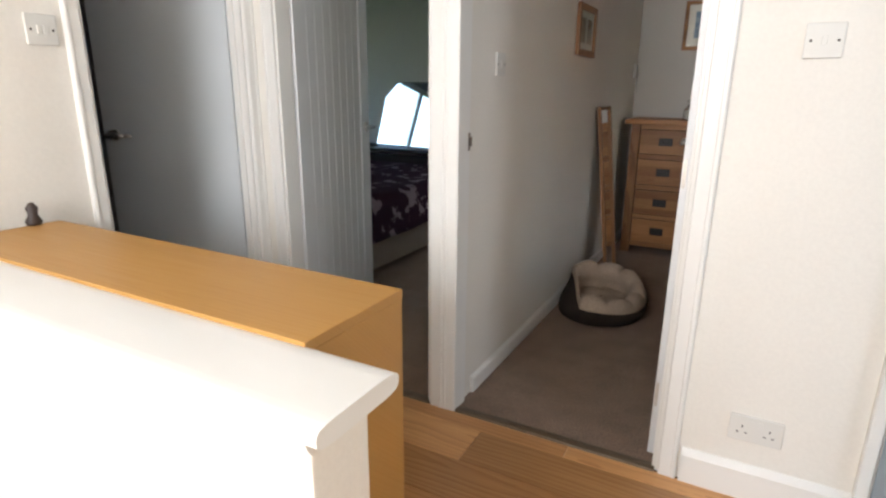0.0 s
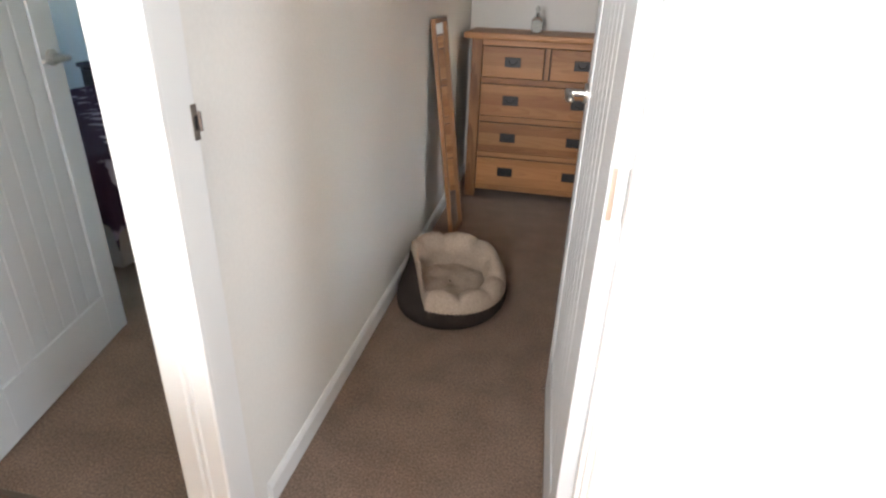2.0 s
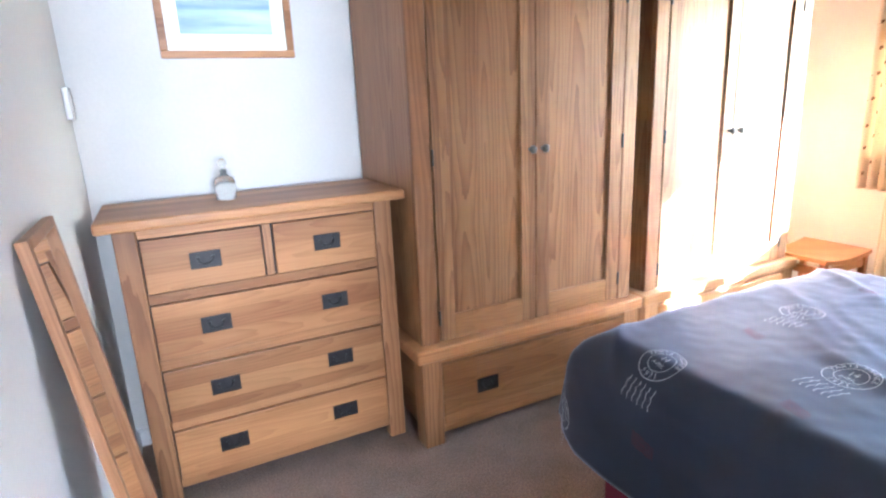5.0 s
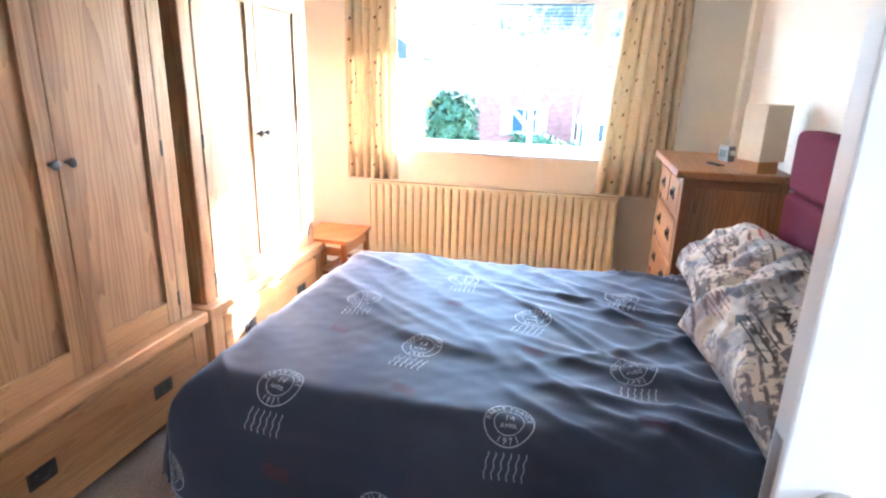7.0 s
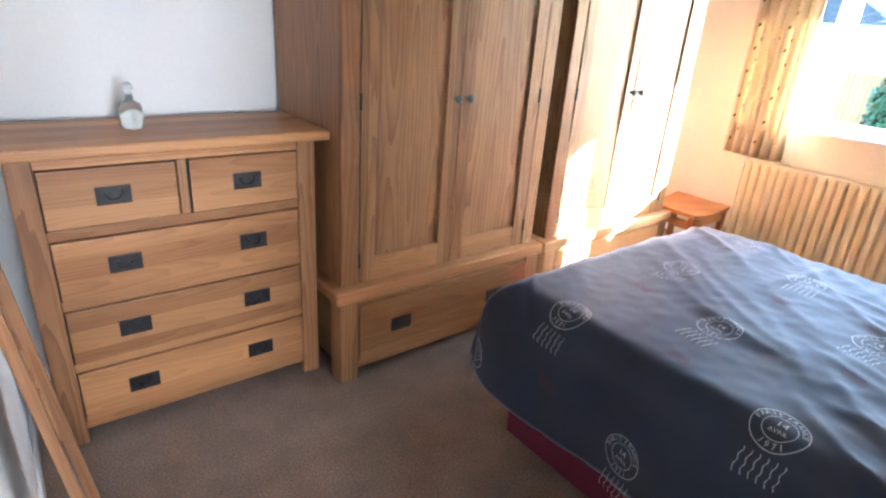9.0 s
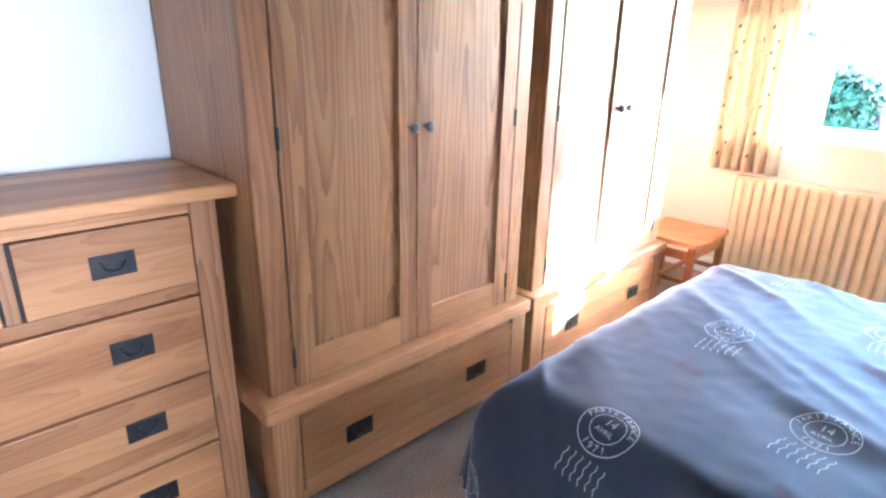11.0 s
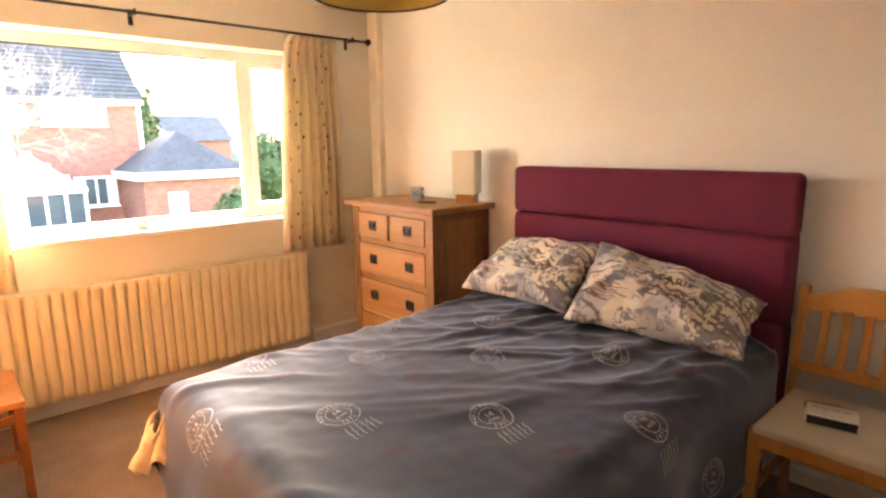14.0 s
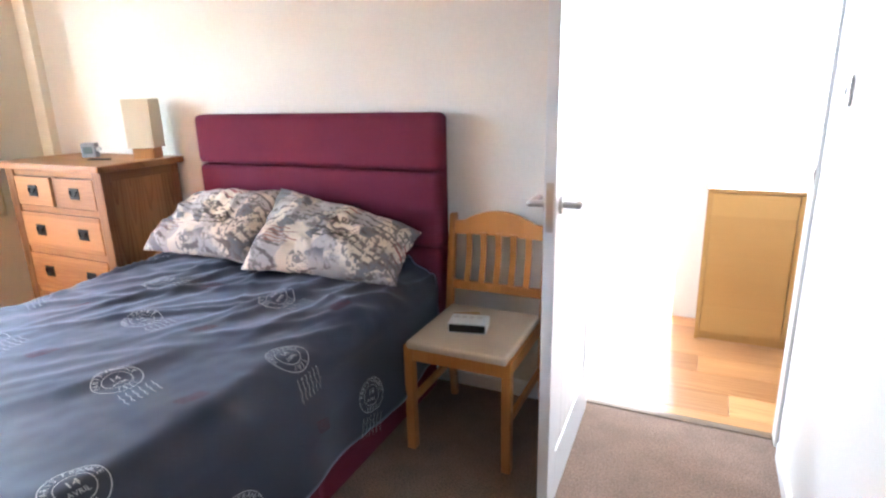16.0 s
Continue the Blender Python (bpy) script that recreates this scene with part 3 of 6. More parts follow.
def drawer_chest(name, m, width, depth, height, rows, label, side_mat, plate=(0.098, 0.058)):
    """Local x across the front, local -y the front's way, base at z 0. rows: (bottom, top, drawers)."""
    c = new(name)
    c.matrix_basis = m
    tagged(c, label, "chest of drawers")
    w, p = width / 2, 0.068
    part("top", box(-w - 0.045, w + 0.045, -depth / 2 - 0.04, depth / 2 + 0.01, height - 0.036, height, 0.011, 3), OAKX, c)
    for x0, x1 in ((-w, -w + p), (w - p, w)):
        for y0, y1 in ((-depth / 2, -depth / 2 + 0.05), (depth / 2 - 0.05, depth / 2)):
            part("post", box(x0, x1, y0, y1, 0, height - 0.036, 0.006), OAKZ, c)
    for s in (-1, 1):
        a, b_ = sorted((s * (w - 0.008), s * (w - 0.02)))
        part("side_panel", box(a, b_, -depth / 2 + 0.05, depth / 2 - 0.05, 0.13, height - 0.085), side_mat, c)
        a, b_ = sorted((s * (w - 0.001), s * (w - 0.026)))
        for z0, z1 in ((0.07, 0.13), (height - 0.085, height - 0.036)):
            part("side_rail", box(a, b_, -depth / 2 + 0.05, depth / 2 - 0.05, z0, z1, 0.002), OAKY, c)
    part("back", box(-w + p, w - p, depth / 2 - 0.02, depth / 2 - 0.01, 0.06, height - 0.036), OAKZ, c)
    # Solid black core: its colour is the shade seen between the drawers.
    part("carcass", box(-w + 0.03, w - 0.03, -depth / 2 + 0.03, depth / 2 - 0.025, 0.06, height - 0.04), BLACK, c, "black core that paints shade in the gaps round the drawers")
    bounds = [0.055] + [v for b0, t0, _ in sorted(rows) for v in (b0 - 0.004, t0 + 0.004)] + [height - 0.036]
    for z0, z1 in zip(bounds[::2], bounds[1::2]):
        part("front_rail", box(-w + p, w - p, -depth / 2 + 0.008, -depth / 2 + 0.035, z0, z1, 0.002), OAKX, c)
    fw = width - 2 * p
    for b0, t0, count in rows:
        gap = 0.034
        dw = (fw - gap * (count - 1)) / count
        for k in range(count):
            x0 = -w + p + k * (dw + gap)
            if k:
                part("divider", box(x0 - gap + 0.003, x0 - 0.003, -depth / 2 + 0.008, -depth / 2 + 0.035, b0 - 0.003, t0 + 0.003, 0.002), OAKZ, c)
            dr = part("drawer", box(x0 + 0.004, x0 + dw - 0.004, -depth / 2 - 0.002, -depth / 2 + 0.022, b0, t0, 0.004), OAKX, c)
            zc = (b0 + t0) / 2 + 0.002
            if count == 2:
                drawer_handle(dr, x0 + dw / 2, -depth / 2 - 0.002, zc, *plate)
            else:
                for s in (-1, 1):
                    drawer_handle(dr, s * (width * 0.225) + 0.006, -depth / 2 - 0.002, zc, *plate)
    return c


drawer_chest("chest_of_drawers", pose(0.555, 5.93, 0), 0.93, 0.40, 1.04,
             [(0.785, 0.965, 2), (0.550, 0.742, 1), (0.317, 0.507, 1), (0.092, 0.278, 1)],
             "oak chest of drawers with dark ring handles against the wall", OAKZ)
drawer_chest("chest_of_drawers", pose(3.445, 3.312, 0, 0, 0, 180), 0.80, 0.46, 1.06,
             [(0.828, 0.984, 2), (0.592, 0.788, 1), (0.356, 0.552, 1), (0.095, 0.316, 1)],
             "narrow oak chest of drawers in the corner beside the bed", OAKZ, (0.075, 0.06))


# ---- wardrobes ----
def wardrobe(name, x, label):
    """Double wardrobe on a drawer base; centre of its front at x."""
    c = thing(name, x, 0, 0, label=label, category="wardrobe", group="oak wardrobes")
    w, yf, yb, top = 0.535, 5.615, 6.19, 1.90
    # base with a drawer
    part("base_moulding", box(-w - 0.045, w + 0.045, yf - 0.05, yb, 0.372, 0.425, 0.012, 3), OAKX, c)
    for s in (-1, 1):
        a, b_ = sorted((s * (w + 0.025), s * (w - 0.06)))
        part("foot", box(a, b_, yf - 0.04, yf + 0.045, 0, 0.372, 0.006), OAKZ, c)
        part("foot", box(a, b_, yb - 0.08, yb, 0, 0.372, 0.006), OAKZ, c)
        a, b_ = sorted((s * (w + 0.015), s * (w - 0.01)))
        part("base_side", box(a, b_, yf + 0.045, yb - 0.08, 0.07, 0.372, 0.002), OAKY, c)
    # Black block whose colour gives the shade round the base drawer.
    part("base_box", box(-w + 0.02, w - 0.02, yf + 0.005, yb - 0.02, 0.07, 0.37), BLACK, c, "black core that paints shade in the gaps round the drawer")
    part("base_rail", box(-w + 0.06, w - 0.06, yf - 0.03, yf, 0.045, 0.078, 0.002), OAKX, c)
    part("base_rail", box(-w + 0.06, w - 0.06, yf - 0.03, yf, 0.352, 0.372, 0.002), OAKX, c)
    dr = part("drawer", box(-w + 0.064, w - 0.064, yf - 0.042, yf - 0.01, 0.083, 0.348, 0.004), OAKX, c)
    for s in (-1, 1):
        drawer_handle(dr, s * 0.27, yf - 0.042, 0.215, 0.10, 0.06)
    # carcass
    for s in (-1, 1):
        a, b_ = sorted((s * w, s * (w - 0.022)))
        part("side_panel", box(a, b_, yf + 0.02, yb - 0.005, 0.425, top, 0.002), OAKZ, c)
        a, b_ = sorted((s * (w + 0.002), s * (w - 0.075)))
        part("front_post", box(a, b_, yf - 0.004, yf + 0.02, 0.425, top, 0.008, 3), OAKZ, c)
    # Black block behind the doors, painting the shade in their gaps.
    part("inside", box(-w + 0.03, w - 0.03, yf + 0.022, yb - 0.01, 0.43, top - 0.01), BLACK, c, "black core that paints shade in the gaps round the doors")
    part("top_rail", box(-w + 0.075, w - 0.075, yf - 0.004, yf + 0.02, 1.845, top, 0.002), OAKX, c)
    part("cornice", box(-w - 0.05, w + 0.05, yf - 0.055, yb, top, top + 0.055, 0.016, 3), OAKX, c)
    for s in (-1, 1):
        in_, out_ = 0.002, w - 0.078
        lo, hi = (in_, out_) if s > 0 else (-out_, -in_)
        d = part("wardrobe_door", box(lo + 0.05, hi - 0.05, yf + 0.006, yf + 0.014, 0.52, 1.77), OAKZ, c, "oak panelled door")
        part("stile", box(lo, lo + 0.068, yf - 0.006, yf + 0.0195, 0.432, 1.842, 0.003), OAKZ, d)
        part("stile", box(hi - 0.068, hi, yf - 0.006, yf + 0.0195, 0.432, 1.842, 0.003), OAKZ, d)
        part("rail", box(lo + 0.068, hi - 0.068, yf - 0.006, yf + 0.0195, 0.432, 0.535, 0.003), OAKX, d)
        part("rail", box(lo + 0.068, hi - 0.068, yf - 0.006, yf + 0.0195, 1.755, 1.842, 0.003), OAKX, d)
        xk = s * 0.03
        bm = lathe([(0.006, 0), (0.006, 0.012), (0.0085, 0.016), (0.0155, 0.024), (0.016, 0.031), (0.010, 0.038), (0.002, 0.040)], 20)
        bmesh.ops.rotate(bm, cent=(0, 0, 0), matrix=Matrix.Rotation(radians(90), 3, "X"), verts=bm.verts)
        bmesh.ops.translate(bm, vec=(xk, yf - 0.006, 1.155), verts=bm.verts)
        part("knob", bm, KNOB, d, "round pewter knob", smooth=True)
        for z in (0.53, 1.155, 1.74):
            xh = s * (w - 0.077)
            part("hinge", cyl((xh, yf - 0.007, z - 0.03), (xh, yf - 0.007, z + 0.03), 0.0055, n=10), PEWTER, d, "dark pewter hinge")
    return c


wardrobe("wardrobe", 1.605, "oak double wardrobe with a drawer base and pewter knobs")
wardrobe("wardrobe", 2.775, "oak double wardrobe beside the window, catching the sun")


# ---- bed ----
BX, BY0, BY1, BZ = 2.065, 3.20, 4.985, 0.605
HALF = 0.69
bed = thing("bed", BX, BY0, 0, label="double divan bed with a maroon base and padded headboard", category="bed")
for y0, y1 in ((0.0, 0.885), (0.889, 1.75)):
    part("divan_base", box(-0.67, 0.67, y0, y1, 0.045, 0.33, 0.018, 3), MAROON, bed)
part("mattress", box(-0.67, 0.67, 0.0, 1.765, 0.335, 0.565, 0.05, 4), LINEN, bed)
for x in (-0.6, 0.6):
    for y in (0.1, 0.8, 0.98, 1.68):
        part("castor", cyl((x, y, 0), (x, y, 0.05), 0.022), BLACK, bed)


def padded(x0, x1, y0, y1, z0, z1, r):
    b = box(x0, x1, y0, y1, z0, z1, r, 5)
    return b


hb = part("headboard", box(-0.685, 0.685, -0.125, -0.075, 0.25, 1.27, 0.01), MAROON, bed, "maroon padded headboard")
for z0, z1 in ((0.35, 0.70), (0.702, 1.038), (1.040, 1.285)):
    part("pad", padded(-0.695, 0.695, -0.12, -0.005, z0, z1, 0.038), MAROON, hb, smooth=False)


def over_edge(s, r=0.10, flare=0.10):
    """How far out and down cloth goes that runs s past the point where it starts to turn over an edge."""
    if s <= 0:
        return 0.0, 0.0
    if s < r * math.pi / 2:
        return r * math.sin(s / r), r * (1 - math.cos(s / r))
    t = s - r * math.pi / 2
    return r + flare * t, r + t * 0.99


def cloth(a, b):
    """The duvet's upper face: a across the bed from its middle, b along it from the pillows, both measured on the cloth."""
    e = HALF - 0.085
    oa, ob = abs(a) - e, b - (BY1 - BY0 + 0.01)
    if oa > 0 and ob > 0:
        k_ = 1 / (1 + (math.hypot(oa, ob) / 0.62) ** 2 * min(1.0, 2 * min(oa, ob) / max(oa, ob))) ** 0.5
        a, b = math.copysign(e + oa * k_, a), BY1 - BY0 + 0.01 + ob * k_
    hx, dx = over_edge(abs(a) - e)
    x = math.copysign(min(abs(a), e) + hx, a)
    eb = BY1 - BY0 + 0.01
    hy, dy = over_edge(b - eb, flare=0.20)
    y = min(b, eb) + hy
    drop = (dx ** 2.4 + dy ** 2.4) ** (1 / 2.4)
    top = max(0.0, 1 - drop / 0.12)
    z = BZ - drop
    w = 0.016 * noise.noise(Vector((a * 1.3 + 3, b * 1.3 + 1, 0.0)))

    def folds(angle, along, across, power, seed):
        """Long soft creases that run at an angle over the cloth and fade in and out."""
        c, s_ = math.cos(radians(angle)), math.sin(radians(angle))
        p, q = a * c + b * s_, b * c - a * s_
        bend = 0.10 * noise.noise(Vector((p * 1.4, q * 0.8, seed + 5)))
        v = noise.noise(Vector((p * along, (q + bend) * across, seed)))
        fade = max(0.0, 0.35 + noise.noise(Vector((p * 1.2, q * 1.6, seed + 9))))
        return max(0.0, 1 - abs(v) * 3.2) ** power * min(1.0, fade * 1.8)
    near = max(0.0, 1 - b / 1.25)
    w += 0.015 * folds(62, 0.7, 4.2, 1.9, 1.0) + 0.012 * folds(40, 0.7, 6.5, 2.0, 21.0) + 0.009 * folds(-12, 0.7, 4.5, 1.8, 41.0)
    w += 0.038 * near * folds(78, 0.6, 7.5, 1.7, 61.0) + 0.028 * near * folds(55, 0.7, 8.0, 1.8, 91.0) + 0.018 * near * folds(118, 0.8, 6.0, 1.7, 81.0)
    w += 0.0018 * noise.noise(Vector((a * 22, b * 22, 3.0)))
    z += w * (0.35 + 0.65 * top) + 0.018 * (1 - (a / 0.9) ** 2) * top
    side = 1 - top
    x += side * (0.030 * noise.noise(Vector((b * 3.4, 8.0, z))) + 0.018 * math.sin(b * 9 + 1.3)) * (1 if dx > dy else 0.2) * min(1, dx * 4)
    y += side * (0.035 * noise.noise(Vector((a * 3.6, 5.0, z))) + 0.020 * math.sin(a * 8)) * min(1, dy * 4)
    return Vector((x, y, z))


A0, A1, B0, B1 = -(HALF + 0.36), HALF + 0.40, 0.015, BY1 - BY0 + 0.43
duvet = thing("duvet", BX, BY0, 0, label="charcoal cotton duvet printed with round postmarks, spread over the bed", category="duvet")
bm = sheet(lambda u, v: cloth(A0 + (A1 - A0) * u + 0.02 * math.sin(v * 17), B0 + (B1 - B0) * v + 0.02 * math.sin(u * 13)), 150, 150, thick=0.012)
bmesh.ops.recalc_face_normals(bm, faces=bm.faces)
part("cover", bm, DUVET, duvet, smooth=True)


def turned(u, v):
    """The duvet's pale underside, curled out in a tail at the foot corner."""
    a = radians(-60 + 250 * u)
    r = 0.042 + 0.030 * v + 0.016 * math.sin(u * 19 + v * 3) + 0.012 * noise.noise(Vector((u * 7, v * 5, 2.0)))
    return (0.660 + 0.02 * v + r * math.cos(a), 1.875 + 0.035 * v + r * math.sin(a), 0.47 - 0.15 * v + 0.025 * math.sin(u * 23) + 0.02 * math.sin(u * 9))


part("turned_hem", sheet(turned, 40, 16, thick=0.006), LINEN, duvet, "cream underside curled out at the corner", smooth=True)


def text_mesh(body, size):
    cu = bpy.data.curves.new("letters", "FONT")
    cu.body, cu.size, cu.align_x, cu.align_y = body, size, "CENTER", "CENTER"
    cu.resolution_u = 2
    ob = bpy.data.objects.new("letters", cu)
    me = bpy.data.meshes.new_from_object(ob)
    bpy.data.objects.remove(ob)
    bpy.data.curves.remove(cu)
    return me


def stamp_flat(piece):
    """A postmark in the plane: two rings, letters round them, figures in the middle and wavy cancel lines."""
    bm = bmesh.new()

    def ring(r, w, n=44):
        inn = [bm.verts.new(((r - w) * math.cos(2 * math.pi * k / n), (r - w) * math.sin(2 * math.pi * k / n), 0)) for k in range(n)]
        out = [bm.verts.new((r * math.cos(2 * math.pi * k / n), r * math.sin(2 * math.pi * k / n), 0)) for k in range(n)]
        for k in range(n):
            bm.faces.new((inn[k], out[k], out[(k + 1) % n], inn[(k + 1) % n]))
    if piece == "rings":
        ring(0.073, 0.0026)
        ring(0.044, 0.0022)

    def letters(body, size, m):
        me = text_mesh(body, size)
        me.transform(m)
        bm.from_mesh(me)
        bpy.data.meshes.remove(me)
    if piece == "letters":
        for word, mid in (("PARIS", 142), ("FRANCE", 48)):
            for k, ch in enumerate(word):
                ang = mid - (k - (len(word) - 1) / 2) * 15.5
                letters(ch, 0.022, Matrix.Rotation(radians(ang), 4, "Z") @ Matrix.Translation((0.0585, 0, 0)) @ Matrix.Rotation(radians(-90), 4, "Z"))
        for k, ch in enumerate("1971"):
            ang = 245 + k * 17
            letters(ch, 0.024, Matrix.Rotation(radians(ang), 4, "Z") @ Matrix.Translation((0.0585, 0, 0)) @ Matrix.Rotation(radians(90), 4, "Z"))
        letters("14", 0.032, Matrix.Translation((0, 0.012, 0)))
        letters("AVRIL", 0.019, Matrix.Translation((0, -0.016, 0)))
    if piece == "waves":
        for k in range(6):
            x = -0.05 + k * 0.021
            n = 16
            row = []
            for i in range(n + 1):
                yy = -0.085 - 0.075 * i / n
                xx = x + 0.0025 * math.sin(i * 0.9) - 0.012 * i / n
                row.append((bm.verts.new((xx - 0.0011, yy, 0)), bm.verts.new((xx + 0.0011, yy, 0))))
            for p, q in zip(row, row[1:]):
                bm.faces.new((p[0], p[1], q[1], q[0]))
    return bm


STAMP = {}
for piece in ("rings", "letters", "waves"):
    STAMP[piece] = bpy.data.meshes.new("stamp_" + piece)
    bm = stamp_flat(piece)
    bm.to_mesh(STAMP[piece])
    bm.free()


def lay_on_cloth(bm, a, b, turn, lift=0.0022):
    """Bends a flat drawing on to the duvet."""
    c, s = math.cos(radians(turn)), math.sin(radians(turn))
    for v in bm.verts:
        aa, bb = a + 0.88 * (c * v.co.x - s * v.co.y), b + 0.88 * (s * v.co.x + c * v.co.y)
        p = cloth(aa, bb)
        da, db = cloth(aa + 0.004, bb) - p, cloth(aa, bb + 0.004) - p
        nrm = da.cross(db).normalized()
        v.co = p + nrm * lift
    return bm


k = 0
for i in range(-4, 5):
    for j in range(0, 8):
        if (i + j) % 2:
            continue
        a, b = i * 0.316, 0.295 + j * 0.32
        if not (A0 + 0.09 < a < A1 - 0.09 and 0.40 < b < B1 - 0.09):
            continue
        mark = duvet
        for piece, nm in (("rings", "postmark"), ("letters", "lettering"), ("waves", "cancel_mark")):
            bm = bmesh.new()
            bm.from_mesh(STAMP[piece])
            ob = part(nm, lay_on_cloth(bm, a, b, -90 + (k * 37) % 24 - 12), INK, mark, "pale grey printed postmark" if mark is duvet else "")
            if mark is duvet:
                mark = ob
            else:
                tagged(ob, kind="stuff")
        k += 1
for i in range(-3, 4):
    for j in range(1, 7):
        if (i + j) % 2 == 0:
            continue
        a, b = i * 0.312 + 0.03, 0.26 + j * 0.325
        if not (A0 + 0.1 < a < A1 - 0.1 and 0.45 < b < B1 - 0.1):
            continue
        bm = bmesh.new()
        for q in range(5):
            seg = 8
            rowv = []
            for t in range(seg + 1):
                rowv.append((bm.verts.new((q * 0.009 + 0.002 * math.sin(t * 2 + q), 0.085 * (t / seg - 0.5) + q * 0.004, 0)),
                             bm.verts.new((q * 0.009 + 0.0035 + 0.002 * math.sin(t * 2 + q), 0.085 * (t / seg - 0.5) + q * 0.004, 0))))
            for p, r in zip(rowv, rowv[1:]):
                bm.faces.new((p[0], r[0], r[1], p[1]))
        part("red_scribble", lay_on_cloth(bm, a, b, -20), PINKINK, duvet, "faded red printed lines")


def print_cloth(name):
    """Cream cotton printed with grey blots, faint map lines and rows of dark script."""
    m = material(name, (0.62, 0.56, 0.47), 0.85, spec=0.15, bump=0.15, bump_scale=400)
    n, l = m.node_tree.nodes, m.node_tree.links
    p = n["Principled BSDF"]
    tc = n.new("ShaderNodeTexCoord")
    col = None

    def layer(base, mask, color):
        mx = n.new("ShaderNodeMix")
        mx.data_type = "RGBA"
        if base:
            l.new(base, mx.inputs[6])
        else:
            mx.inputs[6].default_value = (0.72, 0.64, 0.53, 1)
        mx.inputs[7].default_value = (*color, 1)
        l.new(mask, mx.inputs[0])
        return mx.outputs[2]

    def noise_mask(scale, lo, hi, stretch=(1, 1, 1), seed=0.0, distort=0.0):
        mp, no, mr = n.new("ShaderNodeMapping"), n.new("ShaderNodeTexNoise"), n.new("ShaderNodeMapRange")
        mp.inputs["Scale"].default_value, mp.inputs["Location"].default_value = stretch, (seed, seed * 1.7, 0)
        no.inputs["Scale"].default_value, no.inputs["Detail"].default_value, no.inputs["Distortion"].default_value = scale, 4, distort
        mr.inputs[1].default_value, mr.inputs[2].default_value = lo, hi
        l.new(tc.outputs["Object"], mp.inputs[0])
        l.new(mp.outputs[0], no.inputs[0])
        l.new(no.outputs[0], mr.inputs[0])
        return mr.outputs[0]

    def both(a, b):
        k2 = n.new("ShaderNodeMath")
        k2.operation = "MULTIPLY"
        l.new(a, k2.inputs[0])
        l.new(b, k2.inputs[1])
        return k2.outputs[0]
    def block_mask(scale, lo, hi, seed):
        """Irregular patches with straight edges, each wholly printed or wholly plain."""
        mp, vo, sp, mr = n.new("ShaderNodeMapping"), n.new("ShaderNodeTexVoronoi"), n.new("ShaderNodeSeparateColor"), n.new("ShaderNodeMapRange")
        mp.inputs["Location"].default_value, mp.inputs["Rotation"].default_value = (seed, seed * 0.7, 0), (0.4, 0.3, 0.5)
        vo.distance = "CHEBYCHEV"
        vo.inputs["Scale"].default_value = scale
        mr.inputs[1].default_value, mr.inputs[2].default_value = lo, hi
        l.new(tc.outputs["Object"], mp.inputs[0])
        l.new(mp.outputs[0], vo.inputs["Vector"])
        l.new(vo.outputs["Color"], sp.inputs[0])
        l.new(sp.outputs[0], mr.inputs[0])
        return mr.outputs[0]
    col = layer(col, block_mask(10.5, 0.64, 0.66, 3.0), (0.50, 0.465, 0.44))
    col = layer(col, block_mask(13.0, 0.78, 0.80, 11.0), (0.23, 0.235, 0.25))
    col = layer(col, both(noise_mask(60, 0.50, 0.56, (1, 0.4, 1), 21.0), block_mask(9.0, 0.45, 0.47, 7.0)), (0.25, 0.23, 0.22))
    col = layer(col, noise_mask(3.4, 0.60, 0.68, seed=2.0), (0.42, 0.39, 0.37))
    col = layer(col, noise_mask(4.2, 0.67, 0.70, seed=8.0, distort=1.0), (0.10, 0.10, 0.115))
    wv = n.new("ShaderNodeTexWave")
    wv.bands_direction = "Y"
    wv.inputs["Scale"].default_value, wv.inputs["Distortion"].default_value, wv.inputs["Detail"].default_value = 11.0, 0.6, 2
    l.new(tc.outputs["Object"], wv.inputs[0])
    mr = n.new("ShaderNodeMapRange")
    mr.inputs[1].default_value, mr.inputs[2].default_value = 0.72, 0.85
    l.new(wv.outputs[1], mr.inputs[0])
    script = both(mr.outputs[0], both(noise_mask(34, 0.42, 0.52, (1, 0.3, 1), 5.0), noise_mask(4.0, 0.40, 0.44, seed=4.0)))
    col = layer(col, script, (0.18, 0.155, 0.15))
    red = both(mr.outputs[0], noise_mask(4.2, 0.60, 0.64, seed=13.0))
    col = layer(col, red, (0.35, 0.12, 0.12))
    l.new(col, p.inputs["Base Color"])
    return m


PRINT = print_cloth("printed pillow cotton")
BROWNINK = material("brown printed ink", (0.10, 0.08, 0.07), 0.85, var=0.3, scale=60)
REDINK = material("red printed ink", (0.34, 0.16, 0.14), 0.85, var=0.3, scale=60)


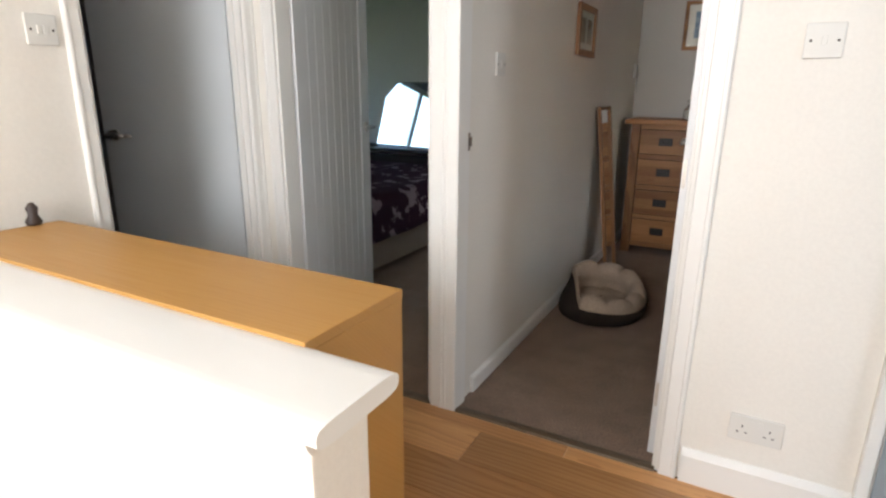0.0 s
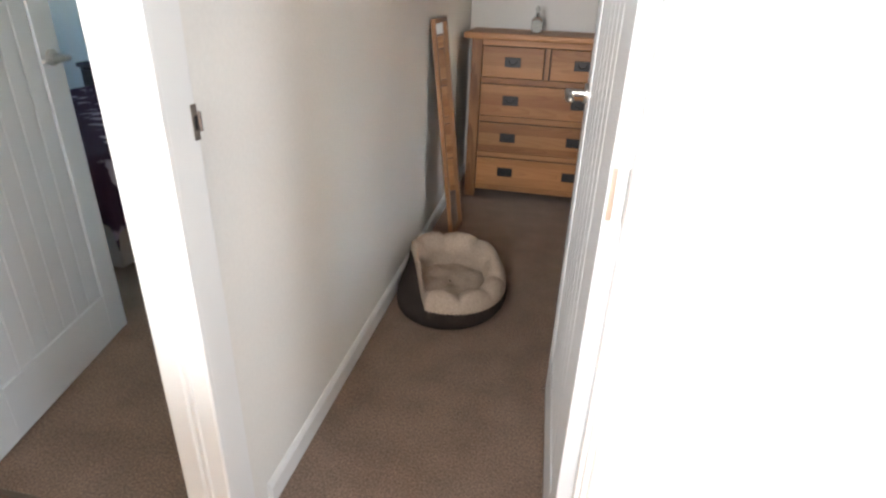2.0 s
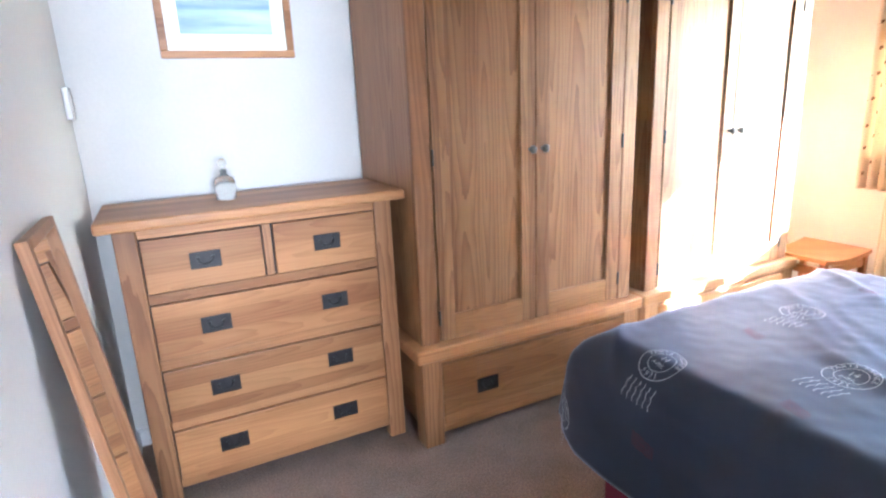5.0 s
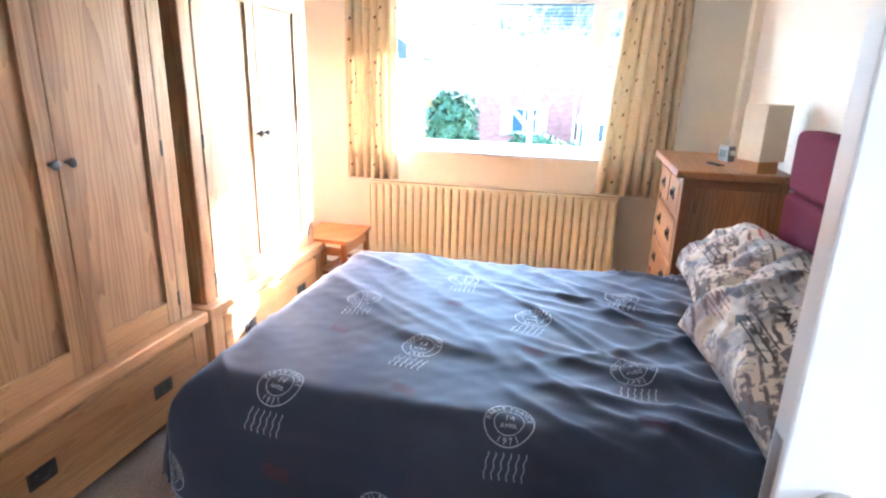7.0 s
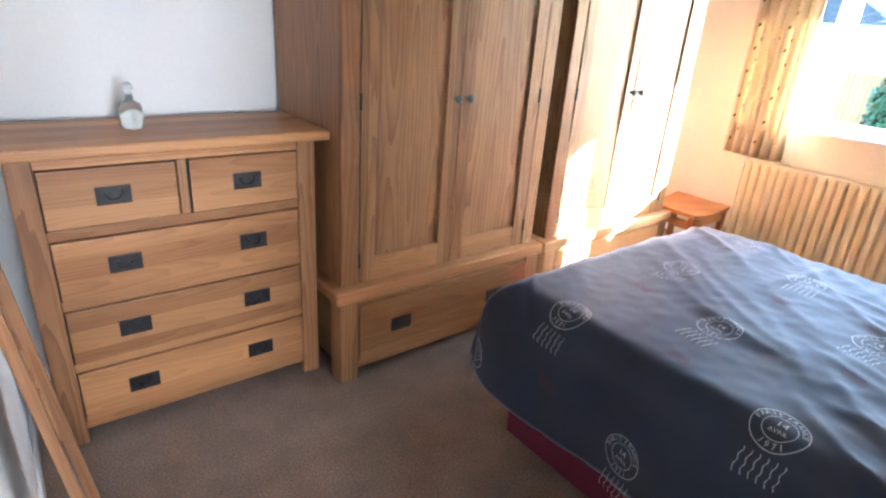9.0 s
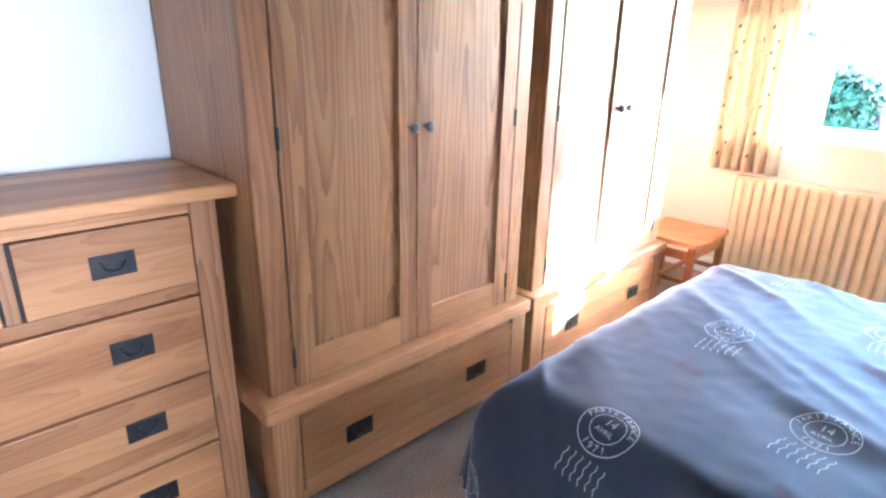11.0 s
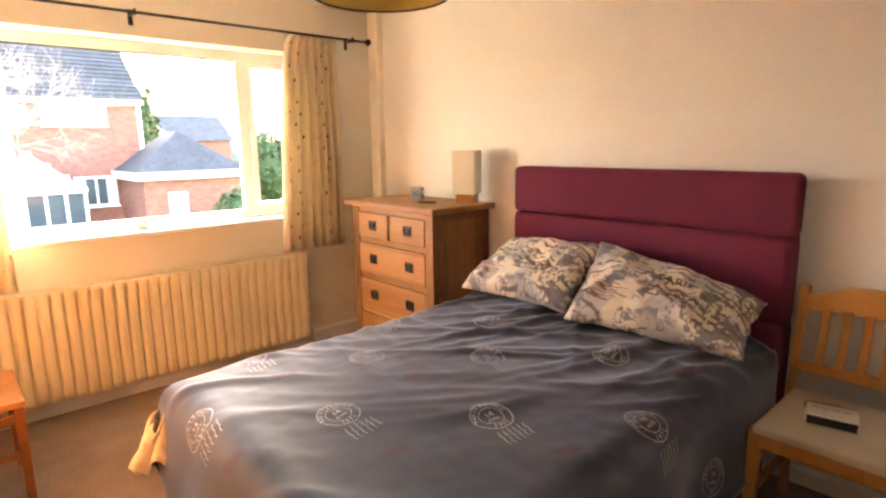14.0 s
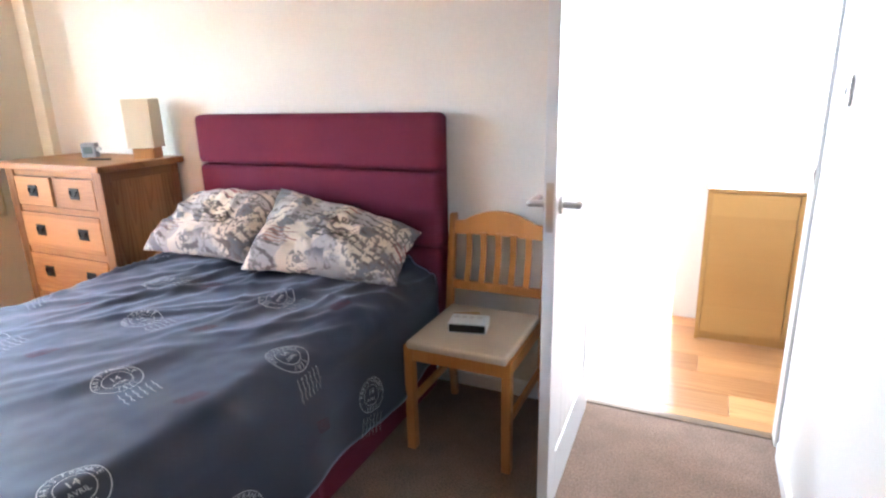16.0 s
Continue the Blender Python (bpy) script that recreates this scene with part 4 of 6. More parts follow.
def pillow(name, low, high, th, seed, label):
    """A soft pillow; low: its two front corners on the duvet, high: its two upper corners by the headboard, each from small x to large."""
    corners = [Vector(c) for c in (*low, *high)]
    mid = sum(corners, Vector()) / 4
    c00, c10, c01, c11 = [c - mid for c in corners]
    t = new(name)
    t.matrix_basis = pose(*mid)
    tagged(t, label, "pillow", "pillows against the headboard")
    out = (c10 + c11 - c00 - c01).cross(c01 + c11 - c00 - c10).normalized()
    out *= 1 if out.z > 0 else -1
    bm = bmesh.new()
    n = 56

    def face(sign):
        def fn(u, v):
            a, b = 2 * u - 1, 2 * v - 1
            k2 = max(0.0, (1 - a ** 4) * (1 - b ** 4)) ** 0.6
            us, vs = 0.5 + a / 2 * (1 - 0.05 * (1 - b * b)), 0.5 + b / 2 * (1 - 0.07 * (1 - a * a))
            p = c00.lerp(c10, us).lerp(c01.lerp(c11, us), vs)

            def crease(k, m, sd, w):
                bend = 0.35 * noise.noise(Vector((a * 1.3, b * 1.3, sd + seed)))
                return max(0.0, 1 - abs(noise.noise(Vector((k * a + bend, m * b + bend, sd + seed * 3)))) * w) ** 1.5
            wr = 0.030 * noise.noise(Vector((a * 1.6 + seed, b * 1.8, sign)))
            wr += 0.017 * crease(2.2, 0.9, 2.0, 4.0) + 0.010 * crease(4.6, 1.4, 7.0, 3.4) * (0.6 - 0.4 * b) + 0.005 * crease(5.5, 4.5, 11.0, 3.0)
            wr += 0.005 * noise.noise(Vector((a * 12 + seed, b * 9, 5.0)))
            hem = 0.010 * noise.noise(Vector((a * 4 + seed, b * 4, 9.0)))
            deep = th * 0.62 if sign > 0 else th * 0.38
            q = p + out * (sign * deep * k2 + wr * k2 + hem)
            q.x += 0.012 * noise.noise(Vector((b * 3, seed, 4.0))) * abs(a)
            return q
        return fn
    sheet(face(1), n, n, bm)
    sheet(lambda u, v: face(-1)(1 - u, v), n, n, bm)
    bmesh.ops.remove_doubles(bm, verts=bm.verts, dist=1e-4)
    bmesh.ops.recalc_face_normals(bm, faces=bm.faces)
    part("pillowcase", bm, PRINT, t, smooth=True)

    def lay(flat, cu, cv, mat, nm, lb):
        for v in flat.verts:
            v.co = face(1)(cu - v.co.x / 0.68, cv + v.co.y / 0.46) + out * 0.003
        part(nm, flat, mat, t, lb, smooth=True)
    if seed > 4:
        for body, size, cu, cv in (("PARIS", 0.058, 0.42, 0.62),):
            flat = bmesh.new()
            me = text_mesh(body, size)
            flat.from_mesh(me)
            bpy.data.meshes.remove(me)
            bmesh.ops.subdivide_edges(flat, edges=flat.edges, cuts=1)
            lay(flat, cu, cv, BROWNINK, "lettering", "dark printed word")
    for r in range(5):
        flat = bmesh.new()
        sg = 14
        ln = 0.15 if r % 2 else 0.11
        rowv = [(flat.verts.new((ln * (i / sg), -0.0022, 0)), flat.verts.new((ln * (i / sg), 0.0022, 0))) for i in range(sg + 1)]
        for p_, q_ in zip(rowv, rowv[1:]):
            flat.faces.new((p_[0], q_[0], q_[1], p_[1]))
        lay(flat, 0.87, 0.36 - r * 0.034, REDINK, "red_line", "faded red printed line")
    for r in range(3):
        flat = bmesh.new()
        sg = 14
        rowv = [(flat.verts.new((0.2 * (i / sg), -0.0035, 0)), flat.verts.new((0.2 * (i / sg), 0.0035 if i % 3 else 0.001, 0))) for i in range(sg + 1)]
        for p_, q_ in zip(rowv, rowv[1:]):
            flat.faces.new((p_[0], q_[0], q_[1], p_[1]))
        lay(flat, 0.56, 0.46 - r * 0.06, BROWNINK, "script_line", "dark printed script line")
    return t


PILLOW_A = pillow("pillow", ((2.12, 3.575, 0.665), (2.80, 3.56, 0.66)), ((2.10, 3.27, 0.935), (2.68, 3.28, 0.885)), 0.15, 1.0, "cream and grey printed pillow leaning on the headboard")
PILLOW_B = pillow("pillow", ((1.385, 3.56, 0.65), (2.075, 3.655, 0.67)), ((1.41, 3.285, 0.80), (2.13, 3.30, 0.955)), 0.15, 5.0, "cream and grey printed pillow with script, tilted over its neighbour")

# ---- chair and clock radio ----
chair = thing("dining_chair", 1.115, 3.40, 0, label="orange beech dining chair with a cream seat beside the bed", category="chair")
part("seat", box(-0.20, 0.20, -0.20, 0.235, 0.435, 0.468, 0.014, 4), LINEN, chair, "cream woven seat pad")
for s in (-1, 1):
    part("leg", box(s * 0.195 - 0.018, s * 0.195 + 0.018, 0.19, 0.228, 0, 0.448, 0.005), CHAIRWOOD, chair)
    bm = bmesh.new()
    secs = [(-0.235, 0.0), (-0.205, 0.25), (-0.20, 0.44), (-0.225, 0.65), (-0.262, 0.86)]
    prev = None
    for yy, zz in secs:
        ring = [bm.verts.new((s * 0.21 + dx, yy + dy, zz)) for dx, dy in ((-0.015, -0.017), (0.015, -0.017), (0.015, 0.017), (-0.015, 0.017))]
        if prev:
            for q in range(4):
                bm.faces.new((prev[q], prev[(q + 1) % 4], ring[(q + 1) % 4], ring[q]))
        else:
            bm.faces.new(ring[::-1])
        prev = ring
    bm.faces.new(prev)
    bmesh.ops.bevel(bm, geom=bm.edges[:], offset=0.004, segments=2, affect="EDGES")
    part("back_leg", bm, CHAIRWOOD, chair)
    part("side_rail", box(s * 0.195 - 0.011, s * 0.195 + 0.011, -0.185, 0.19, 0.385, 0.436, 0.003), CHAIRWOOD, chair)
    part("stretcher", box(s * 0.197 - 0.009, s * 0.197 + 0.009, -0.21, 0.19, 0.19, 0.22, 0.003), CHAIRWOOD, chair)
part("front_rail", box(-0.177, 0.177, 0.20, 0.222, 0.385, 0.436, 0.003), CHAIRWOOD, chair)
part("back_rail", box(-0.195, 0.195, -0.212, -0.19, 0.385, 0.436, 0.003), CHAIRWOOD, chair)


def crest(u, v):
    x = (u - 0.5) * 0.39
    arch = 0.045 * max(0.0, math.cos((u - 0.5) * math.pi * 1.25)) ** 0.8
    return (x, -0.250 - 0.018 * math.cos((u - 0.5) * math.pi), 0.775 + v * (0.060 + arch))


part("crest_rail", sheet(crest, 28, 6, thick=0.02), CHAIRWOOD, chair, smooth=False)
part("lower_rail", box(-0.195, 0.195, -0.225, -0.203, 0.535, 0.575, 0.004), CHAIRWOOD, chair)
for q in range(5):
    x = (q - 2) * 0.066
    part("slat", sheet(lambda u, v: (x + (u - 0.5) * 0.026, -0.213 - 0.035 * v - 0.012 * math.sin(v * math.pi), 0.572 + v * 0.215), 2, 10, thick=0.010), CHAIRWOOD, chair)

radio = thing("clock_radio", 1.135, 3.44, 0.4685, 12, label="white clock radio with a dark display on the chair seat", category="clock radio")
part("case", box(-0.075, 0.075, -0.05, 0.05, 0, 0.042, 0.008, 3), PLASTIC, radio)
part("display", box(-0.070, 0.070, 0.0485, 0.052, 0.006, 0.036, 0.001), BLACK, radio, "dark display window")
bm = bmesh.new()
for q in range(4):
    box(0.028 - q * 0.018 - 0.006, 0.028 - q * 0.018 + 0.006, 0.0521, 0.0524, 0.012, 0.030, bm=bm)
part("digits", bm, PEWTER, radio)
for q in range(4):
    part("button", box(-0.05 + q * 0.03, -0.03 + q * 0.03, -0.02, -0.008, 0.042, 0.045, 0.001), STEEL, radio)
spec = thing("spectacles_case", 1.185, 3.345, 0.4685, 25, label="small tan case lying on the seat", category="case")
part("body", box(-0.055, 0.055, -0.02, 0.02, 0, 0.022, 0.009, 3), material("tan leather", (0.42, 0.27, 0.12), 0.6, var=0.2, scale=20), spec)

# ---- radiator, window, curtains ----
CREAMMETAL = material("cream radiator enamel", (0.76, 0.66, 0.46), 0.35, var=0.03, scale=4, bump=0.03, bump_scale=60)
rad = thing("radiator", XE, 4.65, 0, label="long cream panel radiator under the window", category="radiator", kind="")
RY0, RY1, RZ0, RZ1 = -0.90, 0.90, 0.10, 0.69
bm = bmesh.new()
nf = 31


def panel(u, v):
    y = RY0 + (RY1 - RY0) * u
    ph = (u * nf) % 1.0
    prof = min(1.0, (0.5 - 0.5 * math.cos(ph * 2 * math.pi)) * 2.2)
    edge = min(1.0, min(v, 1 - v) * 18)
    return (-0.102 + 0.026 * (1 - prof) * edge + 0.004 * (1 - edge), y, RZ0 + (RZ1 - RZ0) * v)


part("front_panel", sheet(panel, nf * 8, 20, thick=0.004), CREAMMETAL, rad, smooth=True)
part("back_panel", box(-0.045, -0.035, RY0, RY1, RZ0, RZ1, 0.003), CREAMMETAL, rad)
part("top_grille", box(-0.101, -0.034, RY0 - 0.002, RY1 + 0.002, RZ1 - 0.004, RZ1 + 0.006, 0.003), CREAMMETAL, rad)
for y in (RY0 - 0.002, RY1 - 0.004):
    part("end_panel", box(-0.1, -0.035, y, y + 0.006, RZ0 + 0.01, RZ1 - 0.004, 0.002), CREAMMETAL, rad)
for y in (RY0 + 0.25, RY1 - 0.25):
    part("bracket", box(-0.036, 0.0, y - 0.015, y + 0.015, RZ0 + 0.08, RZ1 - 0.08), CREAMMETAL, rad)
for s, y in ((-1, RY0 - 0.03), (1, RY1 + 0.03)):
    v_ = part("valve", cyl((-0.068, y, RZ0 + 0.02), (-0.068, y, RZ0 + 0.085), 0.014), PLASTIC, rad, "white valve")
    bm = cyl((-0.068, y, -0.002), (-0.068, y, RZ0 + 0.02), 0.0075)
    cyl((-0.068, y, RZ0 + 0.03), (-0.068, y - s * 0.03, RZ0 + 0.03), 0.0085, bm=bm)
    part("pipe", bm, STEEL, rad)

GLASS = bpy.data.materials.new("window glass")
GLASS.use_nodes = True
gp = GLASS.node_tree.nodes["Principled BSDF"]
gp.inputs["Transmission Weight"].default_value, gp.inputs["Roughness"].default_value, gp.inputs["IOR"].default_value = 1.0, 0.0, 1.05
gp.inputs["Base Color"].default_value = (0.97, 0.99, 0.98, 1)

win = thing("window_1", XE + 0.16, 0, 0, label="wide white plastic window with three lights", category="window", kind="structure")


def bar(name, y0, y1, z0, z1, parent, x0=0.0, x1=0.045):
    return part(name, box(x0, x1, y0, y1, z0, z1, 0.006), UPVC, parent)


wf = bar("window_frame", WY0, WY1, WZ1 - 0.06, WZ1, win)
bar("frame_bottom", WY0, WY1, WZ0, WZ0 + 0.055, win)
for y0 in (WY0, WY1 - 0.055):
    bar("frame_side", y0, y0 + 0.055, WZ0 + 0.055, WZ1 - 0.06, win)
for y0 in (3.965, 5.235):
    bar("mullion", y0, y0 + 0.07, WZ0 + 0.055, WZ1 - 0.06, win)
for y0, y1 in ((WY0 + 0.055, 3.965), (5.305, WY1 - 0.055)):
    c = bar("casement", y0, y1, WZ0 + 0.056, WZ0 + 0.096, win, -0.008, 0.038)
    bar("casement_rail", y0, y1, WZ1 - 0.10, WZ1 - 0.061, c, -0.008, 0.038)
    bar("casement_stile", y0, y0 + 0.04, WZ0 + 0.096, WZ1 - 0.10, c, -0.008, 0.038)
    bar("casement_stile", y1 - 0.04, y1, WZ0 + 0.096, WZ1 - 0.10, c, -0.008, 0.038)
    part("window_handle", box(-0.035, -0.008, y0 + 0.012, y0 + 0.03, 1.40, 1.52, 0.006), UPVC, c, "white window handle")
for y0, y1 in ((WY0 + 0.09, 3.93), (4.035, 5.235), (5.335, WY1 - 0.09)):
    g = part("pane", box(0.026, 0.030, y0 - 0.004, y1 + 0.004, WZ0 + 0.05, WZ1 - 0.055), GLASS, win, "clear glass pane")
    g.visible_shadow = False
part("gasket", box(-0.0015, 0.003, 4.035, 5.235, WZ1 - 0.068, WZ1 - 0.062), BLACK, win)
part("window_sill", box(-0.185, 0.0, WY0 - 0.02, WY1 + 0.02, WZ0 - 0.022, WZ0 + 0.002, 0.006), GLOSS, win, "white painted window board")
peb = thing("pebble", XE + 0.06, 4.69, WZ0 + 0.002, label="pale grey pebble ornament on the window sill", category="stone")
bm = bmesh.new()
bmesh.ops.create_icosphere(bm, subdivisions=3, radius=1)
for v in bm.verts:
    v.co = Vector((v.co.x * 0.03, v.co.y * 0.048, 0.030 + v.co.z * 0.03)) * (1 + 0.08 * noise.noise(v.co * 1.5))
part("stone", bm, material("grey stone", (0.45, 0.46, 0.44), 0.8, var=0.25, scale=20), peb, smooth=True)

pole = thing("curtain_pole", XE, 0, 0, label="thin dark metal curtain pole with finials", category="curtain pole")
PZ, PX = 2.115, -0.095
part("rod", cyl((PX, 3.20, PZ), (PX, 5.95, PZ), 0.008), PEWTER, pole, smooth=True)
for y, s in ((3.20, -1), (5.95, 1)):
    bm = lathe([(0.008, 0), (0.012, 0.005), (0.012, 0.012), (0.022, 0.02), (0.024, 0.03), (0.014, 0.045), (0.003, 0.05)], 16)
    bmesh.ops.rotate(bm, cent=(0, 0, 0), matrix=Matrix.Rotation(radians(-90 * s), 3, "X"), verts=bm.verts)
    bmesh.ops.translate(bm, vec=(PX, y, PZ), verts=bm.verts)
    part("finial", bm, PEWTER, pole, smooth=True)
for y in (3.30, 4.66, 5.85):
    bm = cyl((PX, y, PZ - 0.004), (0, y, PZ - 0.004), 0.005)
    box(-0.006, 0, y - 0.012, y + 0.012, PZ - 0.05, PZ + 0.03, 0.002, bm=bm)
    box(PX - 0.012, PX + 0.012, y - 0.005, y + 0.005, PZ - 0.014, PZ + 0.02, 0.003, bm=bm)
    part("bracket", bm, PEWTER, pole)

CURTAIN = material("cream striped curtain cloth", (0.70, 0.59, 0.44), 0.9, spec=0.1, var=0.10, scale=3, fine=0.06, fine_scale=300, bump=0.2, bump_scale=350)
cn, cl = CURTAIN.node_tree.nodes, CURTAIN.node_tree.links
tr = cn.new("ShaderNodeBsdfTranslucent")
tr.inputs[0].default_value = (0.78, 0.66, 0.46, 1)
ms = cn.new("ShaderNodeMixShader")
ms.inputs[0].default_value = 0.35
cl.new(cn["Principled BSDF"].outputs[0], ms.inputs[1])
cl.new(tr.outputs[0], ms.inputs[2])
cl.new(ms.outputs[0], cn["Material Output"].inputs[0])
THREAD = material("brown embroidery", (0.20, 0.11, 0.05), 0.8, var=0.3, scale=60)


def curtain(name, y0, y1, tail, folds, seed, label):
    """Gathered curtain from y0 to y1 on the pole; tail: how far its window edge swings out at the hem."""
    c = thing(name, XE, 0, 0, label=label, category="curtain", group="curtains")
    z0, z1 = 0.725, 2.10

    def fn(u, v):
        z = z1 + (z0 - z1) * v
        tight = 0.55 + 0.45 * min(1, v * 5)
        y = y0 + (y1 - y0) * u + (v ** 0.45) * tail * ((1 - u) ** 2 if tail < 0 else u ** 2)
        ph = u * folds * 2 * math.pi + 0.9 * noise.noise(Vector((u * 4, v * 1.2, seed)))
        d = 0.040 * tight * math.sin(ph) + 0.015 * noise.noise(Vector((u * 9, v * 2.5, seed + 3)))
        yy = y + 0.012 * math.cos(ph) * tight
        return Vector((-0.105 + d - 0.012 * v, yy, z))
    bm = sheet(fn, folds * 14, 36, thick=0.003)
    part("cloth", bm, CURTAIN, c, smooth=True)
    bm = bmesh.new()
    rg = random.Random(seed)
    for col in range(folds + 2):
        for r in range(9):
            u = (col + 0.35 + 0.3 * rg.random()) / (folds + 2)
            v = (r + (0.5 if col % 2 else 0.0) + 0.15 * rg.random()) / 9.5 + 0.03
            if v > 0.97:
                continue
            verts = []
            for sx, sv in ((-1, -0.35), (0, -0.9), (1, 0.35), (0, 0.9)):
                uu, vv = u + sx * 0.014 / abs(y1 - y0), v + sv * 0.009 + sx * 0.007
                p = fn(uu, vv)
                verts.append(bm.verts.new(p + Vector((-0.0065, 0, 0))))
            bm.faces.new(verts)
    tagged(part("embroidery", bm, THREAD, c, "small brown embroidered leaves"), kind="stuff")
    for q in range(7):
        y = y0 + (y1 - y0) * (q + 0.5) / 7
        bm = tube([(PX + 0.014 * math.cos(2 * math.pi * k / 12), y, PZ - 0.004 + 0.014 * math.sin(2 * math.pi * k / 12)) for k in range(12)], 0.0016, 6, True)
        part("ring", bm, PEWTER, c)
    return c


curtain("curtain", 3.44, 3.775, 0.13, 7, 3, "cream curtain with small brown leaves, drawn back")
curtain("curtain", 5.345, 5.70, -0.03, 6, 8, "cream curtain with small brown leaves, glowing in the sun")


# ---- small furniture and objects ----
lamp = thing("table_lamp", 3.10, 3.215, 1.055, 28, label="table lamp with a square cream shade on a wooden block", category="lamp")
part("base", box(-0.055, 0.055, -0.055, 0.055, 0, 0.06, 0.003), CHAIRWOOD, lamp)
SHADE = material("cream paper shade", (0.66, 0.58, 0.44), 0.9, spec=0.1, var=0.05, scale=8)
for k in range(4):
    bm = box(-0.068, 0.068, 0.066, 0.069, 0.062, 0.315, 0.001)
    bmesh.ops.rotate(bm, cent=(0, 0, 0), matrix=Matrix.Rotation(radians(90 * k), 3, "Z"), verts=bm.verts)
    part("shade_panel", bm, SHADE, lamp)
gad = thing("weather_clock", 3.50, 3.27, 1.055, 205, label="small grey digital clock on the chest", category="clock")
part("case", box(-0.040, 0.040, -0.022, 0.022, 0, 0.085, 0.006), material("grey plastic", (0.22, 0.23, 0.25), 0.4, var=0.1), gad)
part("screen", box(-0.026, 0.026, -0.0235, -0.021, 0.024, 0.064), material("grey screen", (0.12, 0.15, 0.15), 0.2), gad)
part("knob", cyl((0.035, 0, 0.05), (0.06, 0, 0.05), 0.012), PLASTIC, gad)
ph = thing("remote_control", 3.30, 3.36, 1.055, 20, label="flat dark remote control lying on the chest", category="remote control")
part("body", box(-0.055, 0.055, -0.02, 0.02, 0, 0.012, 0.004), BLACK, ph)

bottle = thing("perfume_bottle", 0.46, 5.93, 1.04, label="clear glass bottle with a round stopper on the chest", category="bottle")
CLEAR = bpy.data.materials.new("clear bottle glass")
CLEAR.use_nodes = True
cp = CLEAR.node_tree.nodes["Principled BSDF"]
cp.inputs["Transmission Weight"].default_value, cp.inputs["Roughness"].default_value = 0.85, 0.05
cp.inputs["Base Color"].default_value = (0.85, 0.87, 0.85, 1)
part("body", lathe([(0.030, 0), (0.036, 0.004), (0.036, 0.065), (0.030, 0.08), (0.012, 0.092), (0.012, 0.11)]), CLEAR, bottle, smooth=True)
part("stopper", lathe([(0.010, 0.111), (0.012, 0.114), (0.008, 0.119), (0.016, 0.129), (0.016, 0.138), (0.006, 0.148)]), CLEAR, bottle, smooth=True)

mir = new("mirror")
mir.matrix_basis = Matrix.Translation((0.155, 5.10, 0.0)) @ Matrix.Rotation(math.atan2(-0.135, 1.13), 4, "Y")
tagged(mir, "narrow walnut framed mirror leaning on the wall", "mirror")
ML, MW = 1.15, 0.15
MIRROR = material("mirror silver", (0.9, 0.9, 0.9), 0.02, metal=1.0)
part("glass", box(-0.006, -0.002, -MW + 0.018, MW - 0.018, 0.02, ML - 0.02), MIRROR, mir, "silvered glass")
part("backing", box(-0.012, -0.0065, -MW + 0.01, MW - 0.01, 0.01, ML - 0.01), DARKWOOD, mir)
for y0, y1, z0, z1 in ((-MW, -MW + 0.022, 0, ML), (MW - 0.022, MW, 0, ML), (-MW + 0.022, MW - 0.022, 0, 0.022), (-MW + 0.022, MW - 0.022, ML - 0.022, ML)):
    part("frame", box(-0.012, 0.010, y0, y1, z0, z1, 0.003), FRAMEWOOD, mir)


def picture(name, m, w, h, fw, frame_mat, art, label):
    t = new(name)
    t.matrix_basis = m
    tagged(t, label, "picture")
    for x0, x1, z0, z1 in ((-w / 2, w / 2, h / 2 - fw, h / 2), (-w / 2, w / 2, -h / 2, -h / 2 + fw), (-w / 2, -w / 2 + fw, -h / 2 + fw, h / 2 - fw), (w / 2 - fw, w / 2, -h / 2 + fw, h / 2 - fw)):
        part("frame", box(x0, x1, 0.001, 0.022, z0, z1, 0.004), frame_mat, t)
    part("mount", box(-w / 2 + fw, w / 2 - fw, 0.004, 0.008, -h / 2 + fw, h / 2 - fw), material("picture mount", (0.72, 0.68, 0.58), 0.8), t, "cream card mount")
    art(t, w / 2 - fw, h / 2 - fw)
    g = part("glazing", box(-w / 2 + fw, w / 2 - fw, 0.012, 0.0135, -h / 2 + fw, h / 2 - fw), GLASS, t, "picture glass")
    g.visible_shadow = False
    return t


def seascape(t, w, h):
    part("print", box(-w + 0.05, w - 0.05, 0.0082, 0.009, -h + 0.06, h - 0.05),
         material("blue sea print", (0.10, 0.17, 0.26), 0.7, second=(0.40, 0.46, 0.48), scale=3.0, stretch=(0.6, 1, 7)), t, "dark blue seascape print")


def sepia(t, w, h):
    for s in (-1, 1):
        part("print", box(s * w * 0.45 - w * 0.33, s * w * 0.45 + w * 0.33, 0.0082, 0.009, -h + 0.035, h - 0.035),
             material("brown print", (0.25, 0.17, 0.10), 0.7, second=(0.5, 0.42, 0.3), scale=12.0), t, "small brown print")


picture("picture", rot_to(0.575, YN - 0.001, 1.735, "-y"), 0.50, 0.36, 0.028, OAKX, seascape, "oak framed seascape picture above the chest")
picture("picture", rot_to(0.001, 4.54, 1.565, "+x"), 0.36, 0.27, 0.035, FRAMEWOOD, sepia, "dark wood framed picture on the white wall")
sensor = thing("wall_sensor", 0.0, 6.10, 1.40, label="small white plastic sensor on the wall", category="sensor")
part("case", box(0.0, 0.022, -0.03, 0.03, -0.055, 0.055, 0.006), PLASTIC, sensor)

